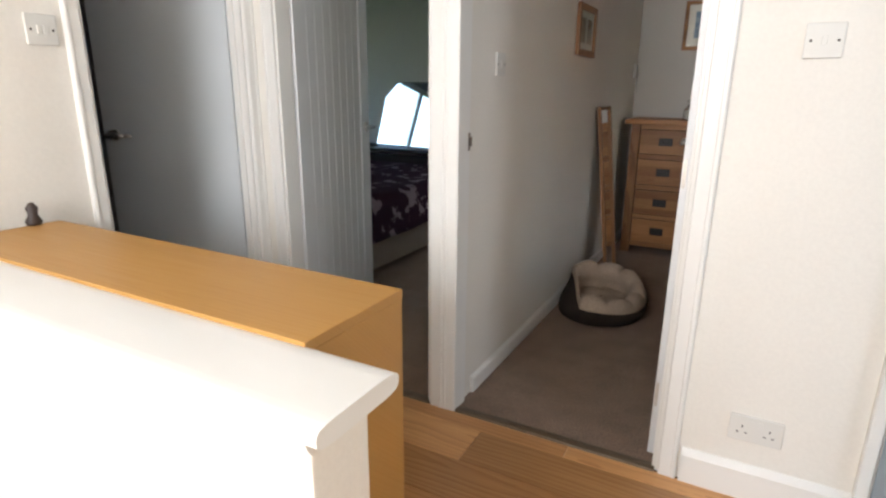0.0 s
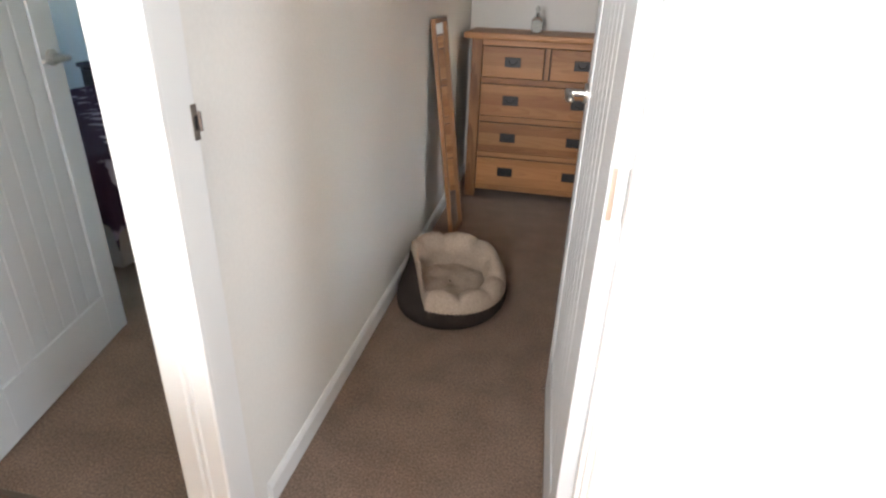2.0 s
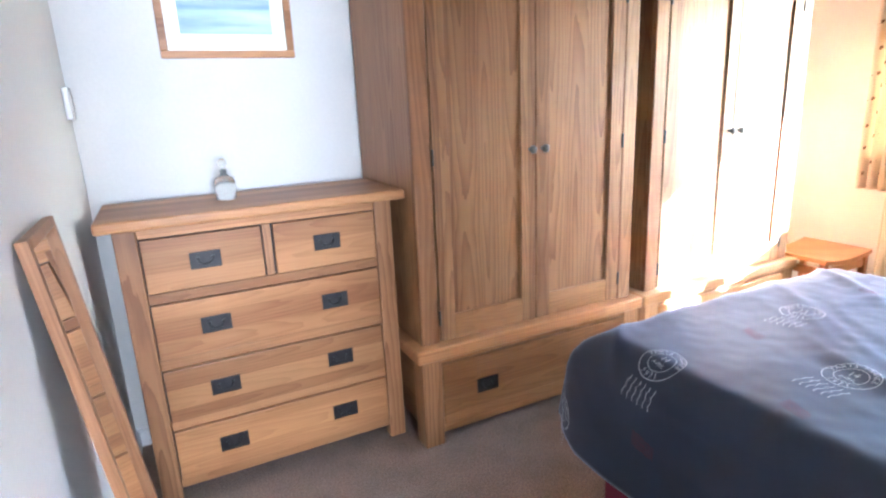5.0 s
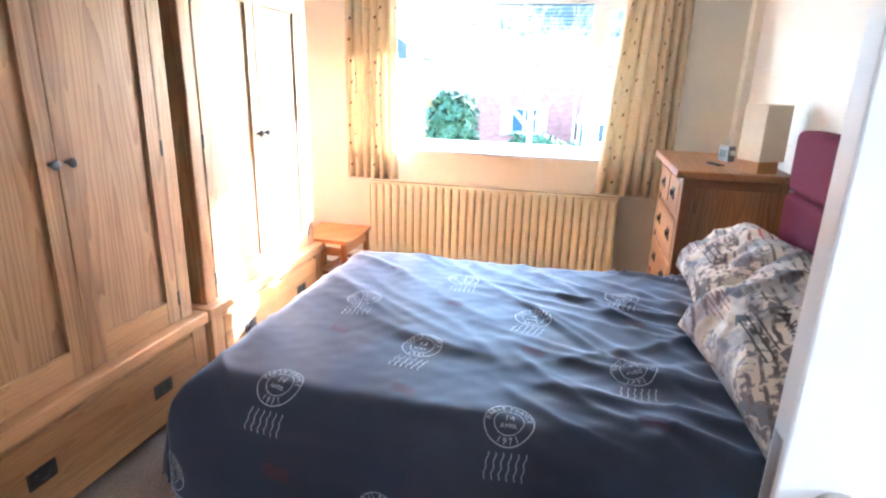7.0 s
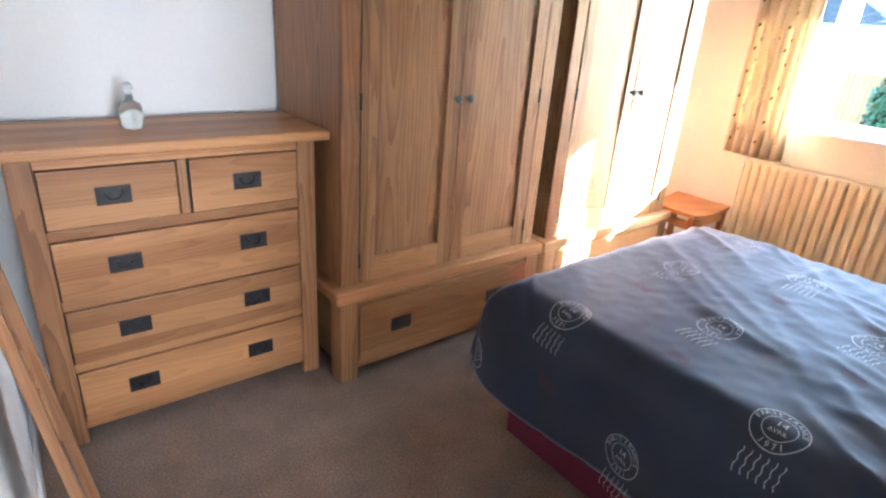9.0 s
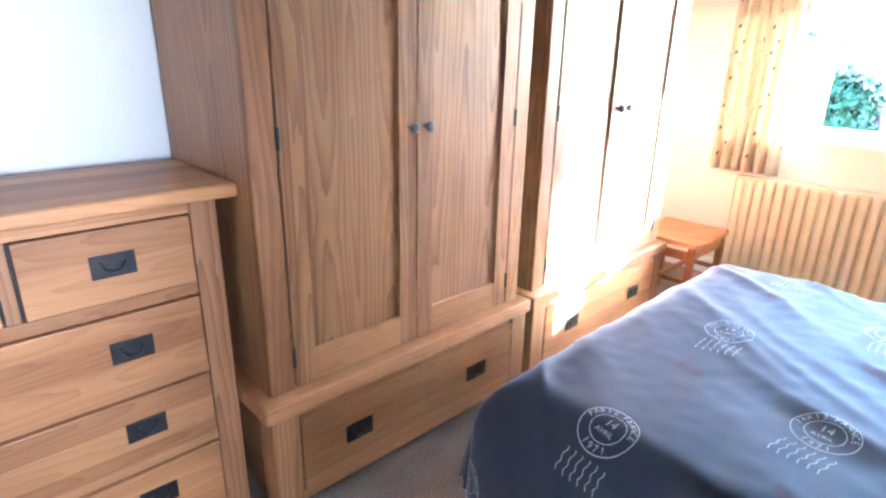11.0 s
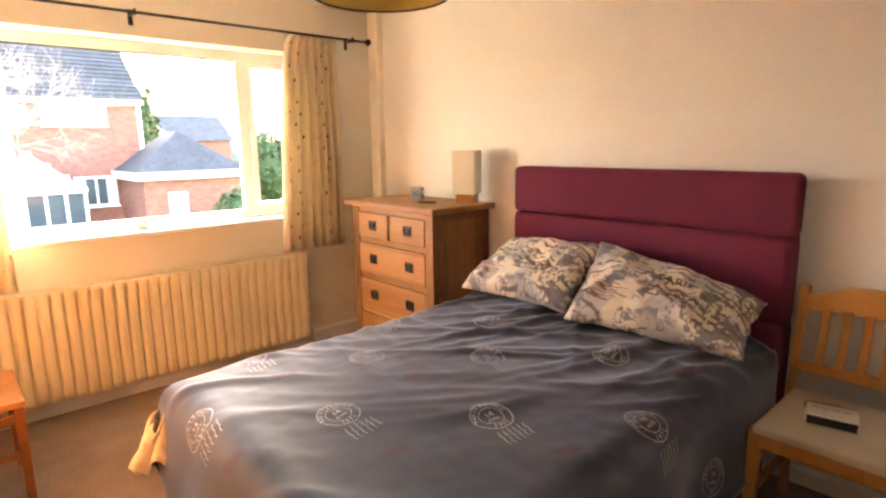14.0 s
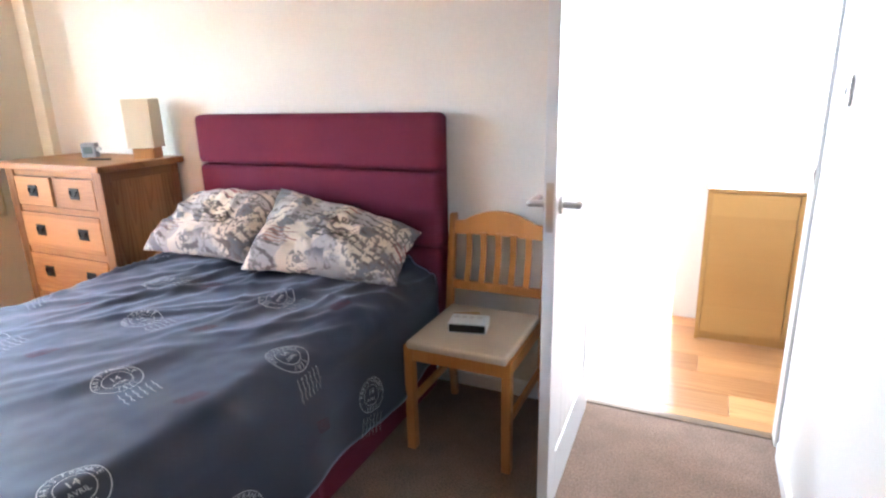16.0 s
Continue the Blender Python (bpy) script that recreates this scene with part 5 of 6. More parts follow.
# dog bed
dog = thing("dog_bed", 0.262, 4.345, 0, 0, label="round pet bed with brown corduroy outside and cream fleece inside", category="pet bed")
CORD = material("dark brown corduroy", (0.045, 0.035, 0.030), 0.95, spec=0.1, var=0.2, scale=6)
cdn, cdl = CORD.node_tree.nodes, CORD.node_tree.links
FLEECE = material("cream fleece", (0.46, 0.37, 0.29), 1.0, spec=0.05, var=0.14, scale=14, fine=0.16, fine_scale=160, bump=1.0, bump_scale=140)


def lip(a):
    """How far the bed's straight, slouching front lip draws the rim inward at angle a: 0 to 1, and the factor itself."""
    d = math.cos(a - radians(205))
    k = 1.0 if d < 0.60 else 0.60 / d
    return min(1.0, max(0.0, (1 - k) / 0.25)), k


def rim_h(a):
    high = 1 / (1 + math.exp(-4.5 * (math.cos(a - radians(128)) + 0.02)))
    return 0.140 + 0.080 * high + 0.006 * math.sin(a * 3)


def dog_ring(u, v, kind):
    a = 2 * math.pi * u
    rx, ry = 0.250, 0.285
    h = rim_h(a)
    w_, k_ = lip(a)
    tuft = 0.034 * abs(math.sin(a * 5.0 + 0.5 * math.sin(a * 2))) ** 0.5 - 0.026 + 0.008 * noise.noise(Vector((math.cos(a) * 3, math.sin(a) * 3, v * 3)))
    if kind == "out":
        r = (0.92 + 0.10 * math.sin(v * math.pi * 0.8)) * (1 - (1 - k_) * v ** 1.5)
        return (rx * r * math.cos(a), ry * r * math.sin(a), 0.004 + (h - 0.05) * v)
    wid = 0.195 * (1 - 0.60 * w_)
    inner = 1 - 2 * wid
    if v < 0.72:
        th = math.pi * (v / 0.72) * 1.28 - 0.12
        r = 1 - wid + wid * math.cos(th)
        z = h - 0.052 + (0.064 - 0.030 * w_) * math.sin(th) + tuft * max(0.0, math.sin(th)) * (1 - 0.6 * w_)
        r -= 0.5 * tuft * max(0.0, math.sin(th))
    else:
        q = (v - 0.72) / 0.28
        e_ = math.pi * 1.28 - 0.12
        r = (1 - wid + wid * math.cos(e_)) * (1 - q) + (inner + 0.08) * q
        z = (h - 0.052 + (0.064 - 0.030 * w_) * math.sin(e_)) * (1 - q) + 0.04 * q
    return (rx * r * k_ * math.cos(a), ry * r * k_ * math.sin(a), z)


def nest(u, v):
    a = 2 * math.pi * u
    r = (0.02 + 0.76 * v) * lip(a)[1]
    x, y = 0.250 * r * math.cos(a), 0.285 * r * math.sin(a)
    puff = 0.014 * noise.noise(Vector((x * 14, y * 14, 1.0))) - 0.012 * math.exp(-((x - 0.02) ** 2 + (y + 0.01) ** 2) / 0.0012)
    return (x, y, 0.070 + 0.030 * (1 - v ** 3) + puff)


part("outer", sheet(lambda u, v: dog_ring(u, v, "out"), 180, 8), CORD, dog, "dark corduroy side", smooth=True)
bm = bmesh.new()
for k in range(90):
    pts = [Vector(dog_ring(k / 90, v / 6, "out")) for v in range(7)]
    for p, q in zip(pts, pts[1:]):
        cyl(p, q, 0.0036, n=5, bm=bm, caps=False)
tagged(part("cord_ribs", bm, CORD, dog, smooth=True), kind="stuff")
part("rim", sheet(lambda u, v: dog_ring(u, v, "in"), 160, 26), FLEECE, dog, "cream fleece rim with stitched tufts", smooth=True)
part("cushion", sheet(nest, 72, 20), FLEECE, dog, "cream fleece cushion", smooth=True)
part("base", cyl((0, 0, 0.0), (0, 0, 0.07), 0.14, n=48), CORD, dog)

# stool
# The chair's orange beech, darkened: the shade over the stool is put into its colour.
SHADEDBEECH = wood("orange beech darkened as shade", (0.36, 0.145, 0.04), (0.25, 0.09, 0.024), "z", rough=0.4, pores=0.5, rings=0.4)
stool = thing("stool", 3.57, 5.605, 0, label="low orange beech stool beside the radiator", category="stool")
part("seat", sheet(lambda u, v: ((u - 0.5) * 0.43, (v - 0.5) * 0.38, 0.418 + 0.022 * (2 * u - 1) ** 2), 16, 4, thick=0.024), SHADEDBEECH, stool)
for sx in (-1, 1):
    for sy in (-1, 1):
        part("leg", box(sx * 0.19 - 0.017, sx * 0.19 + 0.017, sy * 0.165 - 0.017, sy * 0.165 + 0.017, 0, 0.412, 0.004), SHADEDBEECH, stool)
    part("side_rail", box(sx * 0.19 - 0.009, sx * 0.19 + 0.009, -0.148, 0.148, 0.34, 0.385, 0.003), SHADEDBEECH, stool)
part("stretcher", box(-0.181, 0.181, -0.009, 0.009, 0.20, 0.225, 0.003), SHADEDBEECH, stool)
for sx in (-1, 1):
    part("stretcher", box(sx * 0.19 - 0.009, sx * 0.19 + 0.009, -0.148, 0.148, 0.20, 0.225, 0.003), SHADEDBEECH, stool)
for sy in (-1, 1):
    part("front_rail", box(-0.173, 0.173, sy * 0.165 - 0.009, sy * 0.165 + 0.009, 0.34, 0.385, 0.003), SHADEDBEECH, stool)

# pendant light
pend = thing("pendant_light", 2.12, 4.53, ZC, label="brown drum pendant shade with a gold lining", category="ceiling light")
bm = cyl((0, 0, -0.495), (0, 0, -0.275), 0.20, n=64, caps=False)
shell(bm, 0.003)
part("shade", bm, material("brown shade cloth", (0.06, 0.03, 0.025), 0.8, var=0.2, scale=12), pend, "dark brown cloth shade", smooth=False)
bm = cyl((0, 0, -0.490), (0, 0, -0.280), 0.1945, n=64, caps=False)
part("lining", bm, material("gold lining", (0.66, 0.50, 0.16), 0.5, var=0.1, scale=10), pend, "pale gold lining")
part("cord", cyl((0, 0, -0.33), (0, 0, 0), 0.003, n=8), PLASTIC, pend)
part("ceiling_rose", lathe([(0.045, -0.001), (0.045, -0.012), (0.02, -0.028), (0.005, -0.03)]), PLASTIC, pend, smooth=True)
part("lamp_holder", cyl((0, 0, -0.39), (0, 0, -0.33), 0.017), PLASTIC, pend)
part("bulb", lathe([(0.004, -0.45), (0.02, -0.445), (0.028, -0.425), (0.02, -0.40), (0.014, -0.388)]), material("frosted bulb", (0.8, 0.8, 0.78), 0.3), pend, smooth=True)
for k in range(3):
    a = 2 * math.pi * k / 3
    part("spider_arm", cyl((0.017 * math.cos(a), 0.017 * math.sin(a), -0.34), (0.194 * math.cos(a), 0.194 * math.sin(a), -0.30), 0.002, n=6), STEEL, pend)

# ---- second bedroom, seen through its doorway ----
FLORAL = material("purple floral cotton", (0.055, 0.022, 0.045), 0.85, spec=0.15, second=(0.34, 0.26, 0.30), scale=9.0, bump=0.1, bump_scale=200)
rampn = [x for x in FLORAL.node_tree.nodes if x.bl_idname == "ShaderNodeMapRange"][0]
rampn.inputs[1].default_value, rampn.inputs[2].default_value = 0.56, 0.60
bed2 = thing("bed", -1.95, 5.0, 0, label="double bed with a purple floral cover in the second bedroom", category="bed")
part("divan_base", box(-0.70, 0.70, -0.85, 1.15, 0.04, 0.30, 0.02, 3), material("beige divan cloth", (0.36, 0.29, 0.24), 0.9, var=0.1), bed2)


def cover2(u, v):
    a, b_ = (u - 0.5) * 2.0, -1.12 + v * 2.25
    hx, dx = over_edge(abs(a) - 0.64)
    x = math.copysign(min(abs(a), 0.64) + hx, a)
    s = -0.80 - b_
    hy, dy = over_edge(s)
    y = max(b_, -0.80) - hy
    return (x, y, 0.56 - (dx ** 2 + dy ** 2) ** 0.5 + 0.02 * noise.noise(Vector((a * 3, b_ * 3, 0))))


part("cover", sheet(cover2, 60, 60, thick=0.012), FLORAL, bed2, "purple floral cover", smooth=True)
dress = thing("dressing_table", -1.95, YN - 0.235, 0, label="dark wooden dressing chest under a mirror", category="dressing table")
part("top", box(-0.85, 0.85, -0.21, 0.22, 0.66, 0.69, 0.004), DARKWOOD, dress)
for s in (-1, 1):
    part("end", box(s * 0.82 - 0.012, s * 0.82 + 0.012, -0.195, 0.215, 0, 0.66), DARKWOOD, dress)
for k in range(3):
    part("drawer", box(-0.805, 0.805, -0.20, -0.18, 0.05 + k * 0.2, 0.24 + k * 0.2, 0.003), DARKWOOD, dress)
dm = thing("dressing_mirror", -2.05, YN - 0.17, 0.692, -10.5, label="frameless mirror with a clipped corner on the dressing chest", category="mirror")
part("glass", extrude_profile([(-0.52, 0.0), (0.52, 0.0), (0.52, 0.62), (-0.36, 0.62), (-0.46, 0.52)], "y", -0.004, 0.0), MIRROR, dm, "silvered glass")
dm.matrix_basis = dm.matrix_basis @ Matrix.Rotation(radians(-11), 4, "X")
part("backing", extrude_profile([(-0.53, 0.0), (0.53, 0.0), (0.53, 0.63), (-0.365, 0.63), (-0.47, 0.525)], "y", 0.002, 0.02), DARKWOOD, dm)
w2 = thing("window_2", -4.3, 0, 0, label="white framed window of the second bedroom", category="window", kind="structure")
for y0, y1, z0, z1 in ((3.6, 5.4, 0.9, 0.96), (3.6, 5.4, 1.99, 2.05), (3.6, 3.66, 0.96, 1.99), (5.34, 5.4, 0.96, 1.99), (4.47, 4.53, 0.96, 1.99)):
    part("window_frame", box(0.02, 0.07, y0, y1, z0, z1, 0.004), UPVC, w2)
p_ = part("pane", box(0.04, 0.044, 3.64, 5.36, 0.94, 2.01), GLASS, w2, "clear glass pane")
p_.visible_shadow = False

# ---- outside the window ----
GZ = -2.6
GRASS = material("winter lawn", (0.07, 0.11, 0.035), 0.95, spec=0.1, var=0.4, scale=0.6, fine=0.3, fine_scale=12)
ROAD = material("grey asphalt", (0.05, 0.06, 0.062), 0.9, var=0.25, scale=0.8, fine=0.2, fine_scale=20)
BRICKM = material("red brick", (0.30, 0.125, 0.09), 0.85, var=0.35, scale=2.5, fine=0.3, fine_scale=14, stretch=(1, 1, 3))
ROOFM = material("dark roof tiles", (0.055, 0.058, 0.066), 0.75, var=0.35, scale=1.5, fine=0.3, fine_scale=9, rand=0.2)
RENDERM = material("white render", (0.78, 0.77, 0.74), 0.8, var=0.06, scale=1)
WHITEOUT = material("white fascia", (0.66, 0.66, 0.65), 0.4, var=0.04, scale=2)
DARKPANE = material("dark window pane", (0.06, 0.08, 0.10), 0.08, var=0.4, scale=0.7)
FENCEW = material("golden fence wood", (0.34, 0.205, 0.06), 0.7, var=0.25, scale=3, rand=0.12)
LEAF = material("evergreen leaves", (0.05, 0.105, 0.032), 0.6, var=0.45, scale=6, rand=0.1)
BARK = material("pale bark", (0.40, 0.33, 0.29), 0.8, var=0.3, scale=8)
FARTREE = material("far winter trees", (0.22, 0.22, 0.21), 0.95, var=0.4, scale=0.5)

tagged(part("ground", box(-600, 600, -600, 600, GZ - 0.3, GZ), GRASS), "winter lawn reaching far behind the houses", "ground", kind="structure")
tagged(part("road", box(15.5, 21.5, -300, 300, GZ + 0.001, GZ + 0.012), ROAD), "grey asphalt residential road", "road", kind="structure")
tagged(part("wall_outer", box(XE, XE + 0.28, -0.7, YN + 0.1, GZ, -0.001), BRICKM), "red brick outer wall below the window", "wall", kind="structure")
# Unseen eaves and gutter, added and sized to shade the far wardrobe's upper doors.
tagged(part("eaves", box(XE + 0.28, 5.19, -0.7, YN + 0.3, 2.10, 2.33, 0.004), WHITEOUT), "white boxed eaves added out of view to cut the sun", "eaves", kind="structure")
gut = [(5.19 + 0.055 + 0.055 * math.cos(a), 2.12 + 0.06 * math.sin(a)) for a in [math.pi + k * math.pi / 10 for k in range(11)]]
tagged(part("gutter", extrude_profile(gut, "y", -0.7, YN + 0.3), material("black gutter plastic", (0.03, 0.03, 0.035), 0.4, var=0.1)), "black half-round gutter along the added, unseen eaves", "gutter", kind="structure")


def house_window(parent, x, y0, y1, z0, z1, lights):
    w = part("window", box(x - 0.06, x + 0.04, y0, y1, z0, z1), DARKPANE, parent, "window with white frames")
    for a, b_, c, d in ((y0, y1, z0, z0 + 0.09), (y0, y1, z1 - 0.09, z1)):
        part("frame", box(x - 0.10, x - 0.055, a, b_, c, d), WHITEOUT, w)
    for k in range(lights + 1):
        yy = y0 + (y1 - y0 - 0.09) * k / lights
        part("frame", box(x - 0.10, x - 0.055, yy, yy + 0.09, z0 + 0.09, z1 - 0.09), WHITEOUT, w)
    part("sill", box(x - 0.16, x - 0.05, y0 - 0.05, y1 + 0.05, z0 - 0.08, z0, 0.01), WHITEOUT, w)
    # drawn curtains that show pale behind the panes
    for s in (0, 1):
        yy = y0 + 0.09 if not s else y1 - 0.09 - (y1 - y0) * 0.2
        part("net_curtain", box(x - 0.075, x - 0.066, yy, yy + (y1 - y0) * 0.2, z0 + 0.09, z1 - 0.09), WHITEOUT, w, "pale curtain")


def tiled_slope(parent, y0, y1, x0, z0, x1, z1, inset=0.0):
    """Rows of overlapping roof tiles from the eaves (x0, z0) to the ridge (x1, z1); inset: how far the far end draws in (a hip)."""
    n = 15
    sl = math.hypot(x1 - x0, z1 - z0)
    ang = math.atan2(z1 - z0, x1 - x0)
    for k in range(n):
        f0, f1 = k / n, (k + 1) / n + 0.01
        ya = y1 - inset * (k + 0.5) / n
        bm = bmesh.new()
        pts = []
        for f, lift in ((f0, 0.05), (f1, 0.012), (f1, -0.02), (f0, 0.0)):
            pts.append((x0 + (x1 - x0) * f - math.sin(ang) * lift, z0 + (z1 - z0) * f + math.cos(ang) * lift))
        lo = [bm.verts.new((px, y0, pz)) for px, pz in pts]
        hi = [bm.verts.new((px, ya, pz)) for px, pz in pts]
        for i in range(4):
            bm.faces.new((lo[i], lo[(i + 1) % 4], hi[(i + 1) % 4], hi[i]))
        bm.faces.new(lo[::-1])
        bm.faces.new(hi)
        bmesh.ops.recalc_face_normals(bm, faces=bm.faces)
        part("tile_row", bm, ROOFM, parent)


def brick_house():
    h = thing("house", 31, 0, GZ, label="red brick two-storey house with a dark tiled roof", category="house")
    b = -GZ
    part("wall", box(0, 7, -2.15, 11.0, 0, 3.62 + b), BRICKM, h)
    r = part("roof", extrude_profile([(-0.25, 3.58 + b), (3.5, 6.70 + b), (7.25, 3.58 + b)], "y", -2.35, 9.2), ROOFM, h)
    tiled_slope(r, -2.4, 11.2, -0.3, 3.60 + b, 3.5, 6.76 + b, 3.2)
    part("fascia", box(-0.33, -0.22, -2.4, 11.2, 3.38 + b, 3.60 + b), WHITEOUT, h)
    part("soffit", box(-0.25, 0, -2.3, 11.1, 3.36 + b, 3.40 + b), WHITEOUT, h)
    part("bargeboard", box(-0.05, 0.02, -2.33, -2.15, -0.0, 3.4 + b), WHITEOUT, h, "white corner board")
    for y0, y1 in ((-0.85, 1.65), (2.4, 3.75), (5.6, 7.4), (8.6, 10.2)):
        house_window(h, 0, y0, y1, 2.42 + b, 3.36 + b, 3)
    for y0, y1 in ((-0.95, 0.75), (6.0, 8.4)):
        house_window(h, 0, y0, y1, -1.25 + b, 0.12 + b, 2)
    part("downpipe", cyl((-0.06, 4.6, 0), (-0.06, 4.6, 3.4 + b), 0.05, n=8), WHITEOUT, h)
    return h


brick_house()
con = thing("conservatory", 28.6, 2.55, GZ, label="white framed conservatory with a pitched glass roof", category="conservatory")
bz = 2.25
part("dwarf_wall", box(0, 2.3, -1.75, 1.75, 0, 0.8), BRICKM, con)
PALEGLASS = material("pale roof glass", (0.55, 0.66, 0.74), 0.12, var=0.15, scale=1)
part("roof", extrude_profile([(-1.85, bz), (0.0, bz + 1.55), (1.85, bz)], "x", -0.1, 2.35), PALEGLASS, con)
for k in range(7):
    f = (k - 3) / 3
    part("glazing_bar", extrude_profile([(f * 1.8 - 0.05, bz + 1.5 * (1 - abs(f))), (f * 1.8 + 0.05, bz + 1.5 * (1 - abs(f))), (f * 1.8 + 0.05, bz + 1.5 * (1 - abs(f)) + 0.16), (f * 1.8 - 0.05, bz + 1.5 * (1 - abs(f)) + 0.16)], "x", -0.16, 2.3), WHITEOUT, con)
for k in range(6):
    y = -1.75 + 3.5 * k / 5
    part("post", box(-0.06, 0.06, y - 0.06, y + 0.06, 0.8, bz), WHITEOUT, con)
    if k < 5:
        part("pane", box(-0.02, 0.0, y + 0.06, y + 0.64, 0.8, bz), DARKPANE, con)
part("eaves_beam", box(-0.12, 0.08, -1.85, 1.85, bz - 0.08, bz + 0.08), WHITEOUT, con)

gar = thing("garage", 27.2, -3.2, GZ, label="brick garage with a hipped dark roof", category="garage")
part("wall", box(0, 5, -2.2, 2.05, 0, 2.75), BRICKM, gar)
bm = bmesh.new()
e = [bm.verts.new(p) for p in ((-0.3, -2.5, 2.95), (-0.3, 2.35, 2.95), (5.3, 2.35, 2.95), (5.3, -2.5, 2.95))]
t = [bm.verts.new(p) for p in ((1.9, -0.1, 4.75), (3.4, -0.1, 4.75))]
bm.faces.new((e[0], t[0], e[1]))
bm.faces.new((e[1], t[0], t[1], e[2]))
bm.faces.new((e[2], t[1], e[3]))
bm.faces.new((e[3], t[1], t[0], e[0]))
bm.faces.new(e)
bmesh.ops.recalc_face_normals(bm, faces=bm.faces)
part("roof", bm, ROOFM, gar)
part("fascia", box(-0.36, 5.36, -2.56, 2.41, 2.62, 2.95), WHITEOUT, gar)
part("side_door", box(-0.04, 0.02, 0.3, 1.1, 0, 2.05), PALEGLASS, gar)

wh = thing("house", 30, 15.2, GZ, label="white rendered house with a slate roof", category="house")
part("wall", box(0, 7, -2.6, 8, 0, 5.0), RENDERM, wh)
part("roof", extrude_profile([(-2.9, 5.0), (2.6, 8.6), (8.2, 5.0)], "x", -0.3, 7.3), ROOFM, wh)
house_window(wh, 0, 0.2, 1.8, 3.2, 4.4, 2)
house_window(wh, 0, 0.2, 2.2, 0.9, 2.2, 2)
far = thing("house", 62, -14, GZ, label="distant brick house among trees", category="house")
part("wall", box(0, 8, -5, 5, 0, 4.6), BRICKM, far)
part("roof", extrude_profile([(-0.4, 4.6), (4, 7.4), (8.4, 4.6)], "y", -5.4, 5.4), ROOFM, far)

fence = thing("fence", 22.5, 10.2, GZ, label="tall golden close-boarded garden fence", category="fence")
for k in range(14):
    part("board", box(0, 0.03, -1.0 + k * 0.16, -0.85 + k * 0.16, 0, 3.3 + 0.01 * (k % 3), 0.006, 1), FENCEW, fence)
for k in range(2):
    part("post", box(0.03, 0.12, -1.0 + k * 2.1, -0.9 + k * 2.1, 0, 3.35), FENCEW, fence)


def leaf_clump(name, x, y, z, rx, ry, rz, n, seed, label, size=0.12, category="shrub"):
    """A shrub as many small leaves with an uneven outline."""
    t = thing(name, x, y, z, label=label, category=category)
    rg = random.Random(seed)
    verts, faces = [], []
    for _ in range(n):
        d = Vector((rg.gauss(0, 1), rg.gauss(0, 1), rg.gauss(0, 1))).normalized()
        r = 0.55 + 0.45 * rg.random() ** 0.5
        r *= 0.85 + 0.35 * noise.noise(d * 2.2 + Vector((seed, 0, 0)))
        c = Vector((d.x * rx * r, d.y * ry * r, max(0.02, rz + d.z * rz * r)))
        u = Vector((rg.gauss(0, 1), rg.gauss(0, 1), rg.gauss(0, 1))).normalized()
        w = u.cross(d).normalized() if abs(u.dot(d)) < 0.98 else Vector((0, 0, 1))
        s = size * (0.6 + 0.8 * rg.random())
        k = len(verts)
        verts += [c - u * s, c + w * s * 0.45, c + u * s, c - w * s * 0.45]
        faces.append((k, k + 1, k + 2, k + 3))
    me = bpy.data.meshes.new("leaves")
    me.from_pydata(verts, [], faces)
    me.materials.append(LEAF)
    ob = new("leaves", me)
    ob.parent = t
    ob["kind"] = "stuff"
    part("stem", cyl((0, 0, 0), (0, 0, rz), 0.06, 0.03, n=8), BARK, t)
    return t


leaf_clump("shrub", 21.5, 8.9, GZ, 1.0, 1.2, 2.0, 4200, 3, "clipped round evergreen shrub")
leaf_clump("shrub", 22.5, 5.9, GZ, 1.0, 1.5, 1.15, 3600, 7, "low evergreen shrub by the road")
leaf_clump("shrub", 23.0, 4.2, GZ, 0.8, 0.9, 0.95, 1800, 9, "low evergreen shrub by the road")
leaf_clump("shrub", 24.5, -4.2, GZ, 0.9, 1.2, 1.2, 2200, 11, "bright garden shrub before the garage")
leaf_clump("conifer", 38.5, -4.2, GZ, 1.3, 1.3, 4.2, 3500, 15, "dark conifer behind the brick house", 0.2, "tree")
leaf_clump("conifer", 33.0, -9.5, GZ, 1.8, 1.8, 2.6, 3500, 16, "pale green garden tree", 0.2, "tree")


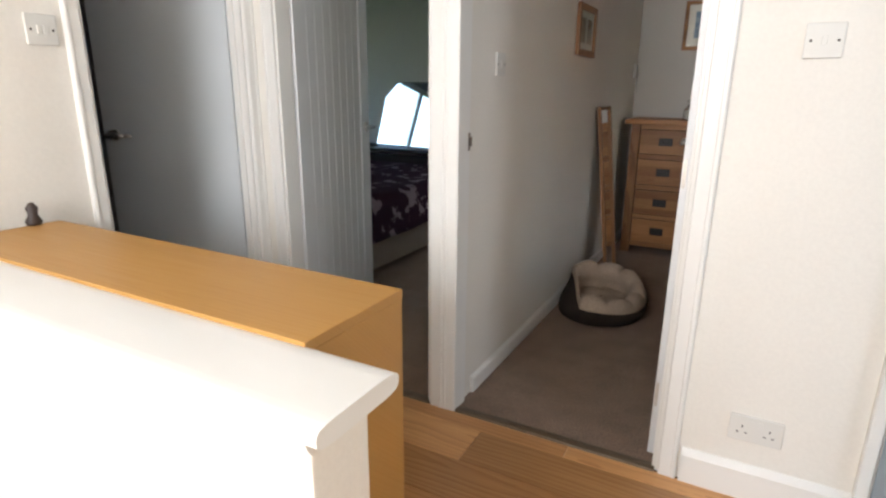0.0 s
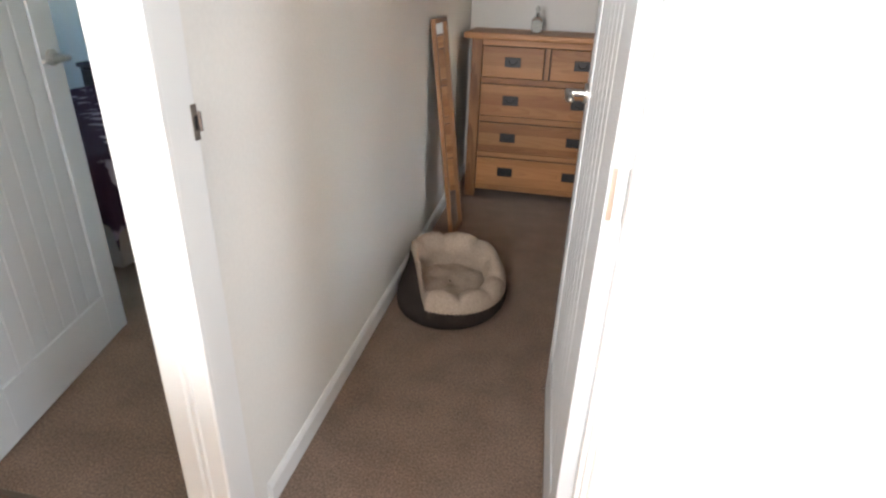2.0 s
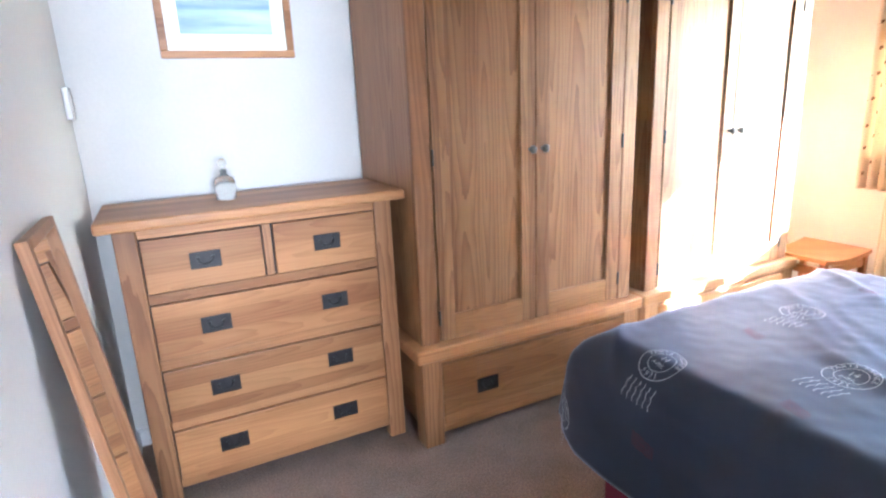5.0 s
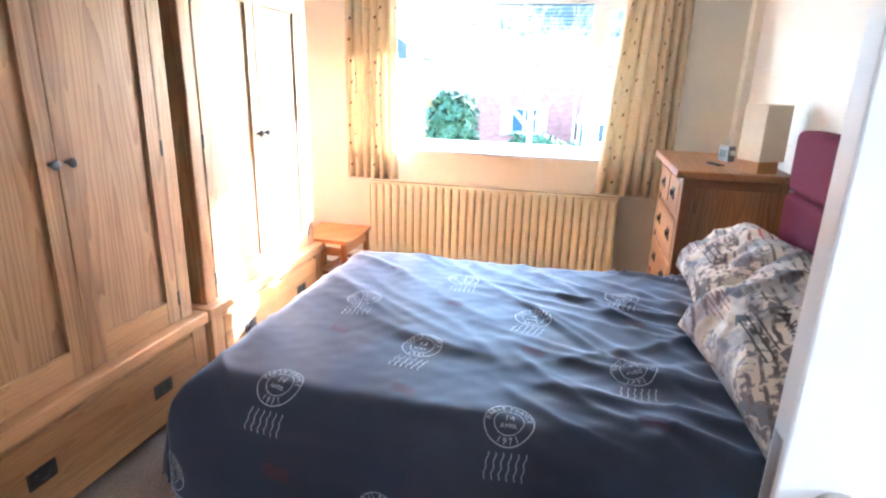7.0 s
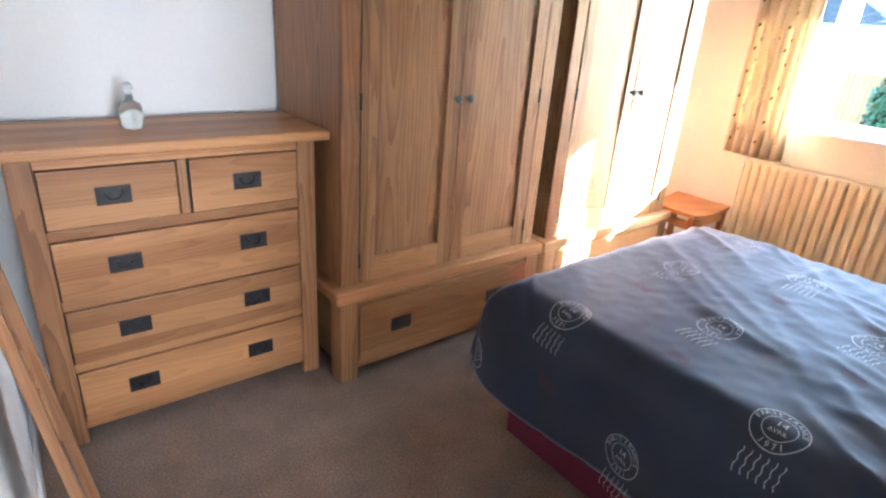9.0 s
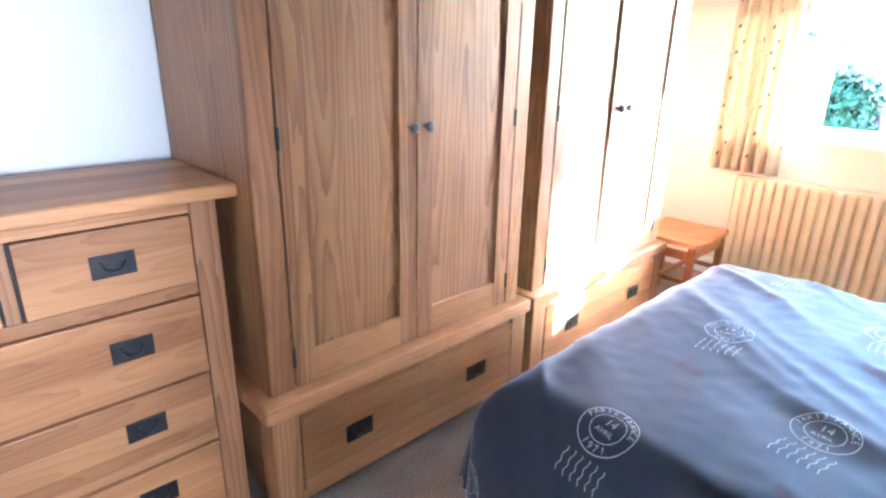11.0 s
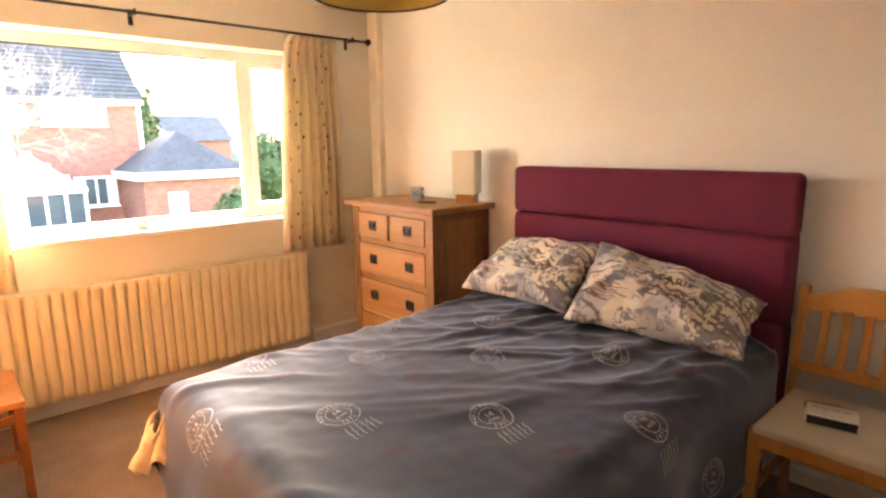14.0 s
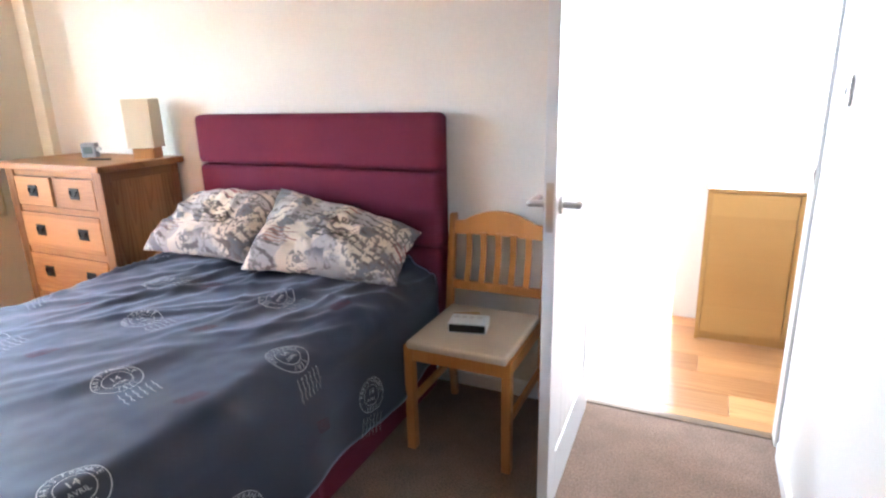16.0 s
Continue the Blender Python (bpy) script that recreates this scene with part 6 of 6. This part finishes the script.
def bare_tree(name, x, y, z, height, seed, label):
    """A leafless tree: a tapered trunk that forks again and again into fine twigs."""
    t = thing(name, x, y, z, label=label, category="tree")
    rg = random.Random(seed)
    trunk = cyl((0, 0, 0), (0.1, 0.05, height * 0.38), 0.10, 0.07, n=10)
    part("trunk", trunk, BARK, t)
    bm = bmesh.new()
    twigs_v, twigs_f = [], []

    def branch(p, d, ln, r, depth):
        q = p + d * ln
        if depth <= 1:
            cyl(p, q, r, r * 0.7, n=6, bm=bm, caps=False)
        else:
            side = d.orthogonal().normalized()
            other = d.cross(side)
            k = len(twigs_v)
            for o, rr in ((p, r), (q, r * 0.6)):
                for j in range(3):
                    a = 2 * math.pi * j / 3
                    twigs_v.append(o + (side * math.cos(a) + other * math.sin(a)) * rr)
            for j in range(3):
                twigs_f.append((k + j, k + (j + 1) % 3, k + 3 + (j + 1) % 3, k + 3 + j))
        if depth == 5:
            return
        for _ in range(4 if depth < 2 else 3):
            nd = (d + Vector((rg.gauss(0, 0.5), rg.gauss(0, 0.5), rg.gauss(0.08, 0.42)))).normalized()
            branch(p + d * ln * (0.55 + 0.45 * rg.random()), nd, ln * (0.62 + 0.2 * rg.random()), r * 0.58, depth + 1)
    for k in range(6):
        a = 2 * math.pi * k / 6 + rg.random()
        branch(Vector((0.1, 0.05, height * (0.30 + 0.08 * rg.random()))), Vector((math.cos(a) * 0.8, math.sin(a) * 0.8, 0.75)).normalized(), height * 0.22, 0.032, 0)
    part("limbs", bm, BARK, t)
    me = bpy.data.meshes.new("twigs")
    me.from_pydata(twigs_v, [], twigs_f)
    me.materials.append(BARK)
    ob = new("twigs", me)
    ob.parent = t
    ob["kind"] = "stuff"
    return t


bare_tree("bare_tree", 17.5, 5.6, GZ, 8.6, 5, "leafless garden tree with pale twigs")
bm = bmesh.new()
for k in range(90):
    y = -120 + k * 3.2
    hgt = 5 + 3.5 * noise.noise(Vector((k * 0.37, 1, 0)))
    s = bmesh.new()
    bmesh.ops.create_icosphere(s, subdivisions=2, radius=1)
    for v in s.verts:
        f = 1 + 0.35 * noise.noise(v.co * 2.0 + Vector((k, 0, 0)))
        v.co = Vector((120 + v.co.x * 3 * f, y + v.co.y * 3.2 * f, GZ + hgt * 0.45 + v.co.z * hgt * 0.6 * f))
    join(bm, s)
tagged(part("far_woods", bm, FARTREE), "distant belt of winter trees", "trees", kind="stuff")
